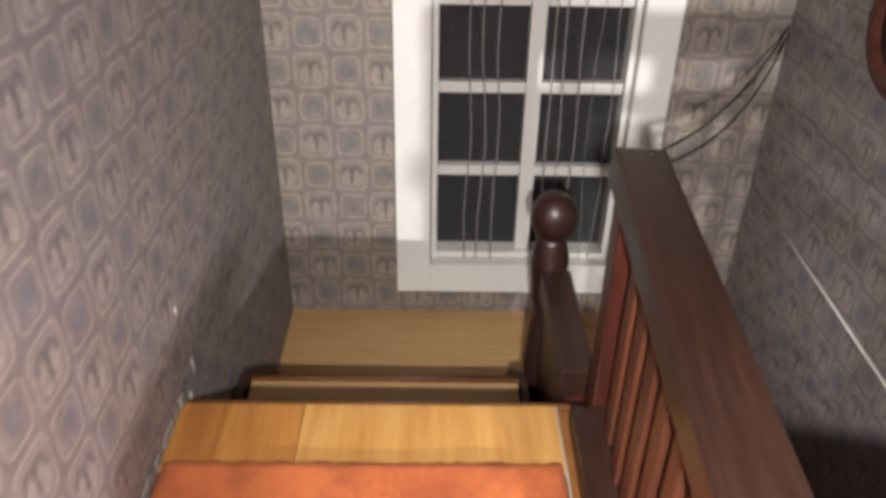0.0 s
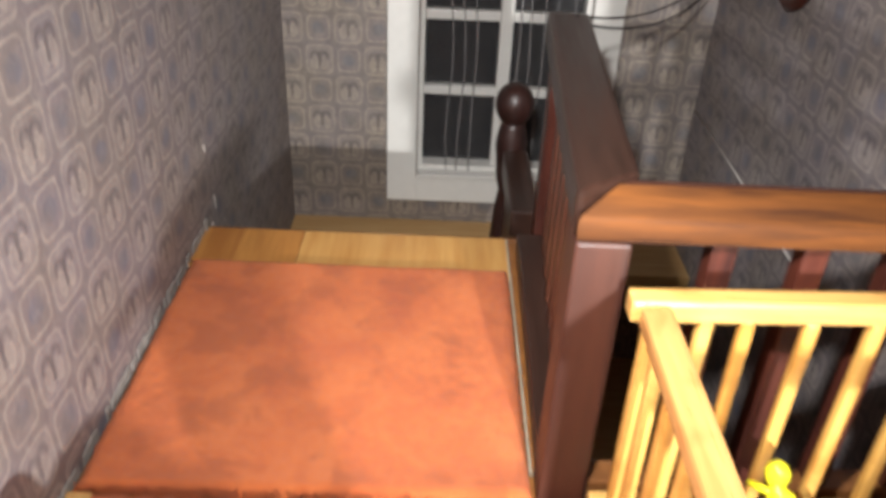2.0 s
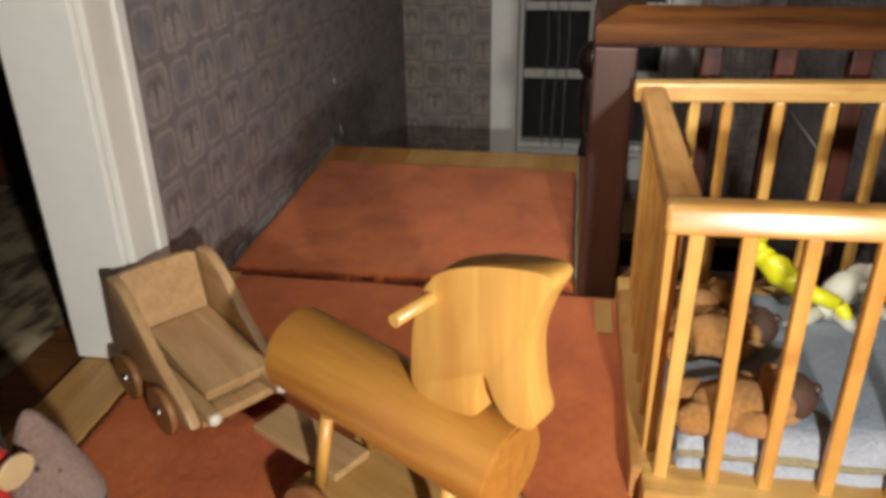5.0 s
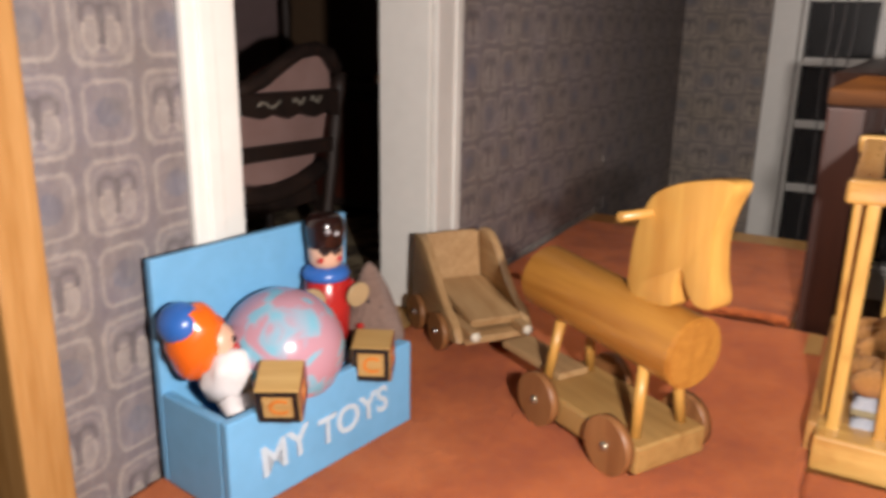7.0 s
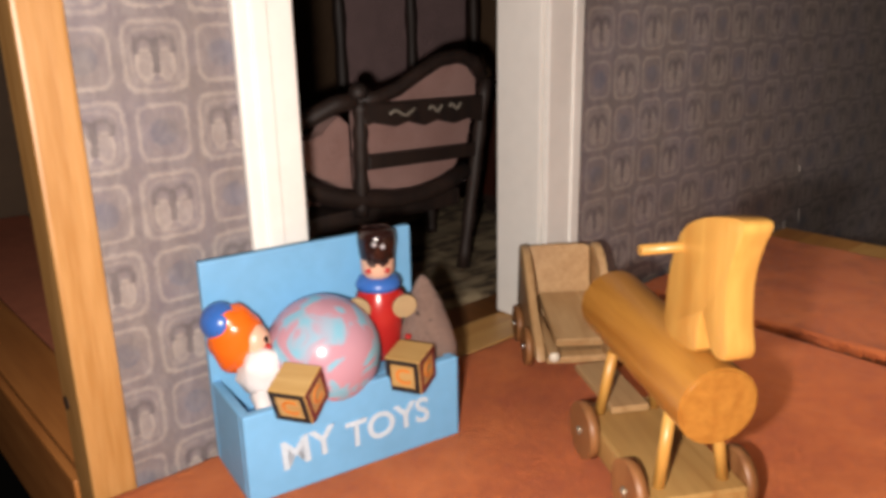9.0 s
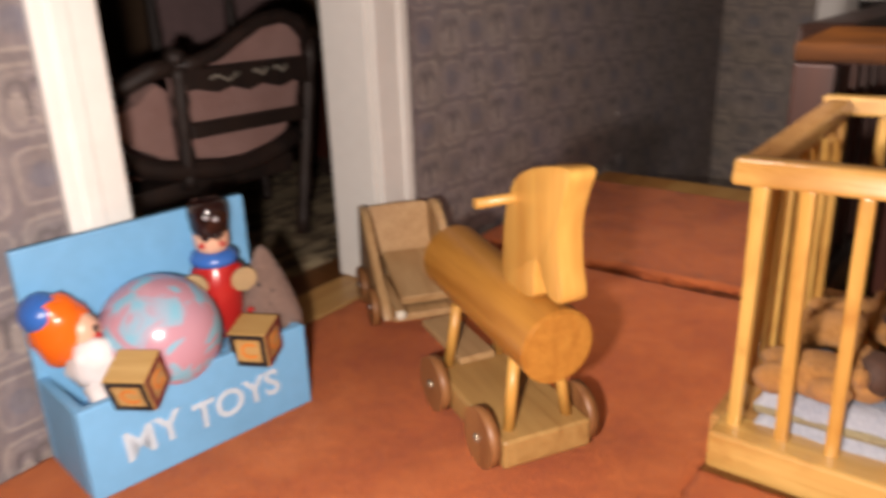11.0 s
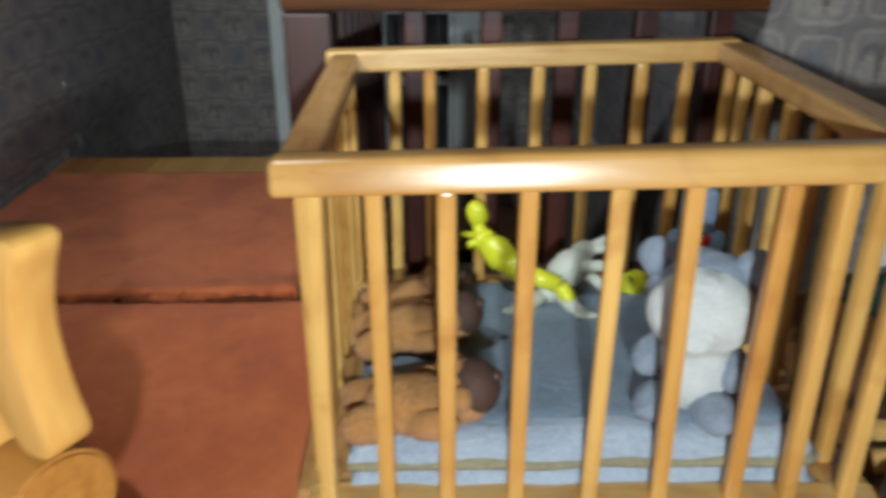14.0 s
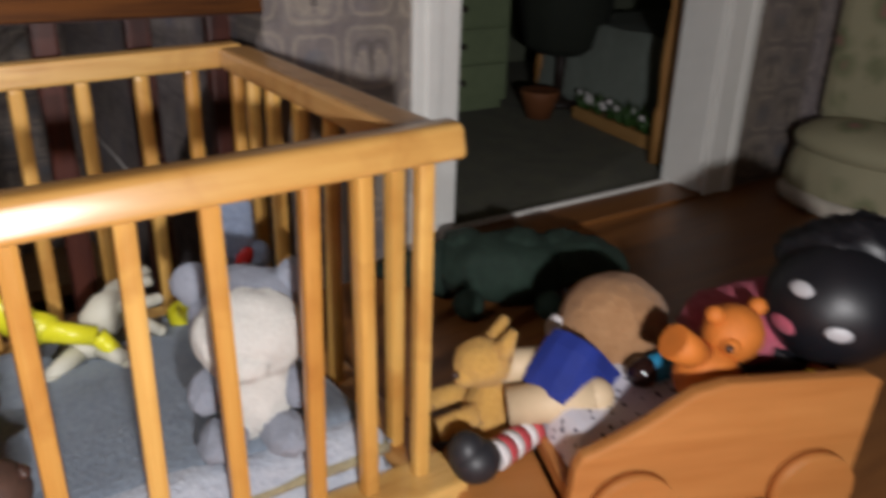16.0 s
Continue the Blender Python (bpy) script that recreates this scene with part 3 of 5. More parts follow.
# ---- carpets ----
def carpet(name, x0, x1, y0, y1, z, thick, label, ragged=0.0006, lift=0.0, material=CARPET):
    """A pile carpet: a cushion-edged slab with an uneven nap."""
    step = 0.0011

    def curl(x, y):
        """How far the front edge stands off the floor."""
        u = min(max((x + 0.032) / 0.035, 0.0), 1.0)
        return lift * u * u * (3 - 2 * u) * (1 - 0.35 * math.cos(x * 170)) * math.exp(-(y - y0) / 0.0075)

    nx, ny = int((x1 - x0) / step), int((y1 - y0) / step)
    bm = B()
    rows = []
    for j in range(ny + 1):
        row = []
        for i in range(nx + 1):
            x, y = x0 + (x1 - x0) * i / nx, y0 + (y1 - y0) * j / ny
            d = min(i, nx - i, j, ny - j)
            h = thick * (0.55 if d == 0 else 0.85 if d == 1 else 1.0)
            h += 0.00025 * noise.noise((x * 900, y * 900, 0)) + 0.0005 * noise.noise((x * 45, y * 45, 3))
            if d == 0:
                x += ragged * noise.noise((x * 400, y * 400, 7))
                y += ragged * 1.6 * noise.noise((x * 350, y * 350, 9))
            row.append(bm.verts.new((x, y, z + max(h, 0.0004) + curl(x, y))))
        rows.append(row)
    for j in range(ny):
        for i in range(nx):
            bm.faces.new((rows[j][i], rows[j][i + 1], rows[j + 1][i + 1], rows[j + 1][i])).smooth = True
    rim = [rows[0][i] for i in range(nx + 1)] + [rows[j][nx] for j in range(1, ny + 1)] + [rows[ny][i] for i in range(nx - 1, -1, -1)] + [rows[j][0] for j in range(ny - 1, 0, -1)]
    low = [bm.verts.new((v.co.x, v.co.y, z + curl(v.co.x, v.co.y))) for v in rim]
    for k in range(len(rim)):
        n = (k + 1) % len(rim)
        bm.faces.new((rim[k], low[k], low[n], rim[n])).smooth = True
    return solid(name, bm, [material], label, "carpet")


def fringe(parent_name, x0, x1, y, z, count, seed, label):
    """Loose pile standing out along a cut edge."""
    r = random.Random(seed)
    bm = B()
    for _ in range(count):
        x = r.uniform(x0, x1)
        a = Vector((x, y + r.uniform(-0.0002, 0.0008), z + r.uniform(0.0, 0.0030)))
        b = a + Vector((r.uniform(-0.0006, 0.0006), -r.uniform(0.0003, 0.0013), r.uniform(-0.0003, 0.0006)))
        rod(bm, a, b, 0.00022, 0.00008, 3)
    return solid(parent_name, bm, [CARPET], label, "carpet pile", kind="stuff")


carpet("landing_carpet", -0.0715, 0.0300, 0.0640, 0.1580, 0.0003, 0.0030, "orange pile carpet laid along the landing, with a frayed edge", lift=0.0017)
carpet("hall_carpet", -0.0722, 0.0432, -0.1230, 0.0630, 0.0003, 0.0016, "flat orange carpet over the landing floor", material=PALE_CARPET)
carpet("hall_carpet", 0.0434, 0.1750, -0.1230, -0.0226, 0.0003, 0.0016, "flat orange carpet in front of the playpen", material=PALE_CARPET)
fringe("carpet_pile", -0.0715, 0.0295, 0.0637, 0.0006, 1500, 3, "frayed orange pile along the carpet's cut edge")
SALMON = paint("salmon_felt", (0.50, 0.15, 0.075), 0.95, 0.1)
bm = B()
box(bm, -0.355, -0.0915, -0.1035, -0.062, -0.0002, 0.0012, 0.0003)
solid("room_carpet", bm, [SALMON], "salmon felt carpet at the side room's front", "carpet")
bm = B()
box(bm, -0.355, -0.0915, FRONT + 0.0020, -0.1040, -0.0003, 0.0008, 0.0003)
solid("trim_front_strip", bm, [ORANGE_OAK], "orange-varnished oak strip along the side room carpet's edge", "trim", kind="structure")
# ragged white plaster along the foot of the papered wall
bm = B()
r = random.Random(11)
y = 0.026
while y < 0.178:
    w = r.uniform(0.0012, 0.0040)
    if r.random() < 0.75:
        box(bm, LEFT - 0.0004, LEFT + r.uniform(0.0003, 0.0006), y, y + w, 0.0, r.uniform(0.0030, 0.0042), 0.0002)
    y += w
box(bm, LEFT - 0.0004, LEFT + 0.0010, 0.1775, 0.1805, -0.004, 0.0045, 0.0003)
solid("baseboard", bm, [paint("chipped_filler", (0.25, 0.23, 0.21), 0.8, 0.15)], "ragged strip of grey filler along the wall's foot", "baseboard", kind="structure")
strip = thing("floor_strip", pose(0, 0, 0), "thin bare oak strip beside the carpet and papered wall", "floorboard")
part("board", box(B(), LEFT + 0.0003, -0.0672, 0.0465, 0.0628, 0.0005, 0.0023, 0.0002), OAK_Y, strip)
strip = thing("floor_strip", pose(0, 0, 0), "thin bare oak strip between the carpet and playpen", "floorboard")
part("board", box(B(), 0.0362, 0.0407, 0.0440, 0.0606, 0.0005, 0.0023, 0.0002), OAK_Y, strip)
CHIP = paint("bare_plaster", (0.48, 0.44, 0.40), 0.85, 0.1)
for y, z, dy, dz in ((0.1925, 0.0045, 0.0009, 0.0034), (0.1880, 0.0270, 0.0006, 0.0016), (0.1870, -0.0030, 0.0010, 0.0024)):
    solid("trim", ball(B(), (LEFT + 0.0001, y, z), (0.0003, dy, dz), 0, pose(0, 0, 0, 12, 0, 0), 10, 0.35), [CHIP], "small white chip of bare plaster in the wallpaper", "plaster chip", kind="structure")
strip = thing("landing_boards", pose(0, 0, 0), "two varnished oak boards along the landing's stair edge", "floorboard")
part("board", box(B(), LEFT + 0.0002, -0.0390, 0.1560, 0.1800, -0.0002, 0.0012, 0.0002), wood("oak", (0.52, 0.25, 0.06), (0.33, 0.13, 0.03), "y", 0.7, 0.35), strip, "darker grained board")
part("board", box(B(), -0.0388, 0.0308, 0.1560, 0.1800, -0.0002, 0.0012, 0.0002), wood("oak", (0.56, 0.32, 0.10), (0.42, 0.20, 0.05), "y", 0.7, 0.35), strip, "lighter grained board")

# ---- playpen ----
pen = thing("playpen", pose(0, 0, 0), "square honey-coloured wooden playpen with round bars", "playpen")
PX0, PX1, PY0, PY1 = 0.0422, 0.1310, -0.0200, 0.0620


def rim(x):
    """Height of the top rails, which rise a little to one side."""
    return 0.0634 + 0.0024 * (x - PX0) / (PX1 - PX0)


def sheared(bm):
    for v in bm.verts:
        v.co.z += rim(v.co.x)
    return bm


def rounded_rail(x0, x1, y0, y1, z0, z1):
    """A rail with rounded edges, its front planed a little back."""
    bm = box(B(), x0, x1, y0, y1, z0, z1)
    for v in bm.verts:
        if v.co.z > (z0 + z1) / 2 and v.co.y < (y0 + y1) / 2:
            v.co.y += 0.0013
    bmesh.ops.bevel(bm, geom=bm.edges[:], offset=0.0010, segments=3, affect="EDGES", profile=0.5)
    for f in bm.faces:
        f.smooth = True
    return bm


FRONT_SIDE = Matrix.Translation((PX0, PY0 + 0.0030, 0)) @ pose(0, 0, 0, 0, 0, -1.2) @ Matrix.Translation((-PX0, -PY0, 0))
front = part("front_rail", sheared(rounded_rail(PX0, PX1 + 0.0012, PY0, PY0 + 0.0056, -0.0048, 0)), RAMIN_X, pen)
front.matrix_basis = FRONT_SIDE
part("back_rail", sheared(box(B(), PX0 - 0.0008, PX1 - 0.002, PY1 - 0.0048, PY1, -0.0046, 0, 0.0008)), RAMIN_X, pen)
part("side_rail", sheared(box(B(), PX0 + 0.0006, PX0 + 0.0062, PY0 + 0.0058, PY1 - 0.0050, -0.0046, -0.0004, 0.0009)), RAMIN_Y, pen)
part("side_rail", sheared(box(B(), PX1 - 0.0070, PX1 - 0.0006, PY0 + 0.0058, PY1 - 0.0050, -0.0046, -0.0004, 0.0009)), RAMIN_Y, pen)
front = part("base_rail", box(B(), PX0 + 0.0014, PX1 + 0.0015, PY0 - 0.0030, PY0 + 0.0062, 0.0006, 0.0088, 0.0008), RAMIN_X, pen)
front.matrix_basis = FRONT_SIDE
part("base_rail", box(B(), PX0 - 0.0005, PX1 + 0.0015, PY1 - 0.0060, PY1 + 0.0010, 0.0006, 0.0088, 0.0008), RAMIN_X, pen)
part("base_rail", box(B(), PX0 - 0.0005, PX0 + 0.0062, PY0 + 0.0064, PY1 - 0.0062, 0.0006, 0.0086, 0.0008), RAMIN_Y, pen)
part("base_rail", box(B(), PX1 - 0.0062, PX1 + 0.0015, PY0 + 0.0064, PY1 - 0.0062, 0.0006, 0.0086, 0.0008), RAMIN_Y, pen)
part("floor_board", box(B(), PX0 + 0.0060, PX1 - 0.0060, PY0 + 0.0060, PY1 - 0.0060, 0.0030, 0.0078), OAK, pen, "brown wooden floor board")
bar = mesh_of("bar", box(B(), -0.00130, 0.00130, -0.0013, 0.0013, 0.0080, 0.0605, 0.0008), RAMIN)
rng = random.Random(8)
FRONT_BARS = (0.0468, 0.0562, 0.0653, 0.0757, 0.0870, 0.0980, 0.1090, 0.1178, 0.1268)
for x in FRONT_BARS:
    piece("bar", bar, FRONT_SIDE @ pose(x, PY0 + 0.0030, 0, rng.uniform(-0.6, 0.6), rng.uniform(-0.8, 0.8), rng.uniform(-8, 8)) @ Matrix.Diagonal((1, 1, (rim(x) - 0.0043) / 0.0605, 1)), pen)
for x in (0.0462, 0.0555, 0.0639, 0.0748, 0.0864, 0.0981, 0.1092, 0.1184, 0.1275):
    piece("bar", bar, pose(x, PY1 - 0.0028, 0, rng.uniform(-0.6, 0.6), rng.uniform(-0.8, 0.8), rng.uniform(-8, 8)) @ Matrix.Diagonal((1, 1, (rim(x) - 0.0043) / 0.0605, 1)), pen)
for k in range(6):
    y = -0.0070 + 0.0112 * k
    piece("bar", bar, pose(PX0 + 0.0032, y, 0, rng.uniform(-0.8, 0.8), rng.uniform(-0.5, 0.5), rng.uniform(-8, 8)) @ Matrix.Diagonal((1, 1, (rim(PX0) - 0.0043) / 0.0605, 1)), pen)
    piece("bar", bar, pose(PX1 - 0.0034, y, 0, rng.uniform(-0.8, 0.8), rng.uniform(-0.5, 0.5), rng.uniform(-8, 8)) @ Matrix.Diagonal((1, 1, (rim(PX1) - 0.0043) / 0.0605, 1)), pen)


def quilt(x0, x1, y0, y1, z0, z1, seed, nx=40, ny=34, edge=0.9):
    """A soft slab with bulging sides and a dimpled top."""
    bm = B()

    def pt(i, j, k):
        u, v = i / nx, j / ny
        x, y = x0 + (x1 - x0) * u, y0 + (y1 - y0) * v
        d = min(u * (x1 - x0), (1 - u) * (x1 - x0), v * (y1 - y0), (1 - v) * (y1 - y0))
        fall = math.sqrt(max(0.0, 1 - (1 - min(d / 0.004, 1)) ** 2))
        top = z0 + (z1 - z0) * (1 - edge + edge * fall)
        x += 0.0007 * noise.noise((x * 120, y * 120, seed))
        y += 0.0007 * noise.noise((x * 120, y * 120, seed + 4))
        return (x, y, top + 0.0009 * noise.noise((x * 80, y * 80, seed + 8)) if k else z0)

    for k in (1, 0):
        g = [[bm.verts.new(pt(i, j, k)) for i in range(nx + 1)] for j in range(ny + 1)]
        for j in range(ny):
            for i in range(nx):
                q = (g[j][i], g[j][i + 1], g[j + 1][i + 1], g[j + 1][i])
                bm.faces.new(q if k else q[::-1]).smooth = True
        ends = [g[0][i] for i in range(nx + 1)] + [g[j][nx] for j in range(1, ny + 1)] + [g[ny][i] for i in range(nx - 1, -1, -1)] + [g[j][0] for j in range(ny - 1, 0, -1)]
        if k:
            upper = ends
        else:
            for n in range(len(ends)):
                o = (n + 1) % len(ends)
                bm.faces.new((upper[n], ends[n], ends[o], upper[o])).smooth = True
    return bm


BLUE_TOWEL = plush("blue_towelling", (0.270, 0.320, 0.390), (0.165, 0.200, 0.255), 1100)
PALE_TOWEL = plush("pale_towelling", (0.520, 0.550, 0.610), (0.340, 0.370, 0.450), 1100)
GOLD_TRIM = plush("gold_stitching", (0.42, 0.36, 0.20), (0.25, 0.21, 0.13), 1200)


def sunk(bm):
    """The slab thinner towards the back."""
    for v in bm.verts:
        v.co.z = 0.0080 + (v.co.z - 0.0080) * (1 - 0.60 * min(max((v.co.y + 0.012) / 0.062, 0.0), 1.0))
    return bm


mat = thing("playpen_mattress", pose(0, 0, 0), "blue towelling mattress with pale, gold-stitched edges lying in the playpen", "mattress")
part("underlay", sunk(quilt(0.0500, 0.1235, -0.0125, 0.0535, 0.0080, 0.0128, 2)), PALE_TOWEL, mat, "pale blue folded layer")
part("piping", sunk(quilt(0.0503, 0.1232, -0.0128, 0.0530, 0.0118, 0.0138, 3, edge=0.3)), GOLD_TRIM, mat, "gold stitched band")
part("top", sunk(quilt(0.0500, 0.1238, -0.0122, 0.0535, 0.0130, 0.0170, 5)), PALE_TOWEL, mat)
part("cover", sunk(quilt(0.0505, 0.1225, -0.0085, 0.0530, 0.0160, 0.0182, 6)), BLUE_TOWEL, mat, "blue-grey towelling cover")

# ---- horse on wheels with its cart ----
horse = thing("toy_horse", pose(0.0038, -0.0312, 0.0019, 0, 0, -30), "wooden log-bodied toy horse on a wheeled platform", "toy horse")
out = [(-0.0215, 0.0022), (0.0165, 0.0022), (0.0170, 0.0028), (0.0170, 0.0080), (0.0165, 0.0085), (-0.0215, 0.0085)]
part("platform", prism(B(), out, -0.0100, 0.0100, 0.0008), PLATFORM_WOOD, horse)
rod_bm = rod(B(), (-0.0275, 0, 0.0309), (0.0202, 0, 0.0283), 0.0078, 0.0077, 32)
bmesh.ops.bevel(rod_bm, geom=[e for e in rod_bm.edges if any(len(f.verts) > 4 for f in e.link_faces)], offset=0.0005, segments=2, affect="EDGES")
for e in rod_bm.edges:
    e.smooth = e.calc_face_angle(0.0) < 0.3
part("body", rod_bm, TOY_WOOD, horse, "round log body")
for x, y in ((0.0120, -0.0062), (0.0120, 0.0062), (-0.0160, -0.0062), (-0.0160, 0.0062)):
    part("leg", rod(B(), (x * 1.06, y * 1.08, 0.0082), (x * 0.96, y * 0.75, 0.0240), 0.0012, 0.0012, 12), TOY_WOOD_Z, horse)
head = [(-0.0085, 0.0340), (-0.0095, 0.0420), (-0.0082, 0.0515), (-0.0048, 0.0580), (0.0010, 0.0614), (0.0078, 0.0634), (0.0130, 0.0642), (0.0146, 0.0630), (0.0128, 0.0590), (0.0112, 0.0530), (0.0118, 0.0450), (0.0130, 0.0400), (0.0120, 0.0375), (0.0085, 0.0372), (0.0060, 0.0400), (0.0042, 0.0440), (0.0030, 0.0400), (0.0022, 0.0345)]
head = [(x, z + max(0.0, 0.050 - z) * 0.15) for x, z in head]


def rounded(outline, steps=4):
    """A smooth closed line through the points of an outline."""
    out, n = [], len(outline)
    for i in range(n):
        a, b, c, d = (Vector(outline[(i + k) % n]) for k in (-1, 0, 1, 2))
        for k in range(steps):
            t = k / steps
            p = 0.5 * (2 * b + (c - a) * t + (2 * a - 5 * b + 4 * c - d) * t * t + (3 * b - a - 3 * c + d) * t * t * t)
            out.append((p.x, p.y))
    return out


part("head", shaded(prism(B(), rounded(head), -0.0026, 0.0026, 0.0006, m=Matrix.Translation((0.0122, 0, 0.0)))), TOY_WOOD_Z, horse, "flat sawn horse head")
part("handle", rod(B(), (0.0072, -0.0105, 0.0545), (0.0072, 0.0105, 0.0545), 0.0010, 0.0010, 12), TOY_WOOD_Z, horse, "dowel handle through the head")
for x in (-0.0140, 0.0100):
    for s in (-1, 1):
        wheel = part("wheel", rod(B(), (x, s * 0.0101, 0.0064), (x, s * 0.0124, 0.0064), 0.0064, 0.0064, 28), WHEEL_WOOD, horse)
        part("axle_pin", ball(B(), (x, s * 0.0126, 0.0064), (0.0011, 0.0006, 0.0011), seg=10), paint("pin_metal", (0.45, 0.40, 0.30), 0.35, Metallic=0.8), wheel)
part("tow_bar", box(B(), -0.0385, -0.0150, -0.0045, 0.0045, 0.0087, 0.0104, 0.0004), CART_WOOD, horse, "flat drawbar over the platform's end")

WORN_CREAM = paint("worn_cream", (0.70, 0.64, 0.52), 0.5)
cart = thing("toy_cart", pose(-0.0530, 0.0065, 0.0019, 0, 0, -38) @ Matrix.Diagonal((1.0, 1.0, 0.93, 1)), "pale wooden toy cart with a high back and sloping sides", "toy cart")
side = [(-0.0158, 0.0050), (0.0150, 0.0050), (0.0165, 0.0082), (0.0135, 0.0112), (0.0085, 0.0142), (0.0030, 0.0190), (-0.0020, 0.0246), (-0.0062, 0.0286), (-0.0100, 0.0306), (-0.0138, 0.0308), (-0.0154, 0.0300), (-0.0158, 0.0270)]
for s in (-1, 1):
    part("side_panel", shaded(prism(B(), rounded(side, 3), s * 0.0108 - 0.0012, s * 0.0108 + 0.0012, 0.0005)), CART_WOOD, cart)
    part("shaft", box(B(), -0.0060, 0.0212, s * 0.0080 - 0.0014, s * 0.0080 + 0.0014, 0.0073, 0.0102, 0.0004), CART_WOOD, cart)
    part("peg", ball(B(), (0.0214, s * 0.0080, 0.0088), (0.0010, 0.0015, 0.0015), seg=12), WORN_CREAM, cart, "worn cream shaft end")
back = [(-0.0095, 0.0050), (0.0095, 0.0050), (0.0095, 0.0296), (0.0080, 0.0303), (0.0, 0.0306), (-0.0080, 0.0303), (-0.0095, 0.0296)]
part("back_panel", prism(B(), back, -0.0012, 0.0012, 0.0006, m=pose(-0.0110, 0, 0, 0, -10, 0) @ pose(0, 0, 0, 0, 0, 90)), CART_WOOD, cart)
part("seat", box(B(), -0.0120, 0.0150, -0.0064, 0.0094, -0.0013, 0.0013, 0.0005, m=pose(0.0, 0.0, 0.0122, 0, 9, 0)), CART_WOOD, cart)
part("floor_board", box(B(), -0.0134, 0.0180, -0.0093, 0.0093, 0.0050, 0.0072, 0.0004), CART_WOOD, cart)
for x in (-0.0100, 0.0070):
    for s in (-1, 1):
        wheel = part("wheel", rod(B(), (x, s * 0.0121, 0.0058), (x, s * 0.0139, 0.0058), 0.0058, 0.0058, 26), WHEEL_WOOD, cart)
        part("axle_pin", ball(B(), (x, s * 0.0140, 0.0058), (0.0011, 0.0007, 0.0011), seg=10), paint("pin_metal", (0.6, 0.6, 0.6), 0.25, Metallic=1.0), wheel)

# ---- toy box and the toys on it ----
BOXM = pose(-0.0563, -0.0713, 0.0019, 0, 0, -9) @ Matrix.Scale(0.94, 4)
toybox = thing("toy_box", BOXM, "sky-blue painted toy box with a tall back and white lettering", "toy box")
part("front_panel", box(B(), 0.0106, 0.0130, -0.0272, 0.0272, 0.0, 0.0212, 0.0005), BLUE, toybox)
for y0, y1 in ((-0.0272, -0.0250), (0.0250, 0.0272)):
    part("end_panel", box(B(), -0.0085, 0.0105, y0, y1, 0.0, 0.0210, 0.0005), BLUE, toybox)
part("false_bottom", box(B(), -0.0085, 0.0105, -0.0249, 0.0249, 0.0090, 0.0118), BLUE, toybox)
part("raised_bottom", box(B(), -0.0085, 0.0060, 0.0085, 0.0249, 0.0132, 0.0190), BLUE, toybox)
part("back_panel", box(B(), -0.0108, -0.0086, -0.0272, 0.0272, 0.0, 0.0500, 0.0006), BLUE, toybox)


def lettering(text, size, m, material, parent, name="lettering", thick=0.0002):
    curve = bpy.data.curves.new(name, "FONT")
    curve.body, curve.size, curve.extrude, curve.align_x, curve.offset = text, size, thick, "CENTER", size * 0.018
    tmp = bpy.data.objects.new(name, curve)
    scene.collection.objects.link(tmp)
    data = bpy.data.meshes.new_from_object(tmp)
    bpy.data.objects.remove(tmp)
    data.materials.append(material)
    for v in data.vertices:
        v.co.x += size * 0.030 * noise.noise(v.co * (9.0 / size) * 0.09)
        v.co.y += size * 0.030 * noise.noise(v.co * (9.0 / size) * 0.09 + Vector((5, 0, 3)))
    ob = new(name, data)
    ob.parent, ob.matrix_basis = parent, m
    return ob


CHALK = paint("white_lettering", (0.52, 0.63, 0.72), 0.7, 0.10, 900)
for word, y, size, tilt in (("MY", -0.0130, 0.0094, 4), ("TOYS", 0.0075, 0.0090, 2)):
    lettering(word, size, pose(0.01312, y, 0.0066, 90, 0, 90) @ pose(0, 0, 0, 0, 0, tilt), CHALK, toybox)


def ball_material():
    m = Nodes("marbled_ball")
    n = m.noise(m.scaled((1, 1.0, 1.8)), 92, 2, 0.45, 1.5)
    return m.done(m.ramp(n, (0.49, (0.46, 0.25, 0.31)), (0.54, (0.29, 0.38, 0.48)), (0.60, (0.19, 0.42, 0.54))), 0.22)


solid("toy_ball", ball(B(), (0, 0, 0), 0.0136, seg=36), [ball_material()], "marbled pink and turquoise ball on the toy box", "ball", m=BOXM @ pose(0.0020, -0.0034, 0.0264, 20, 35, 10))

BLOCK = wood("block_wood", (0.55, 0.36, 0.14), (0.42, 0.25, 0.08), "x", 0.8, 0.5)
BLACK = paint("black_print", (0.010, 0.008, 0.008), 0.5)
ORANGE_PRINT = paint("orange_print", (0.62, 0.20, 0.03), 0.5)
MAROON = paint("maroon_print", (0.16, 0.02, 0.015), 0.5)


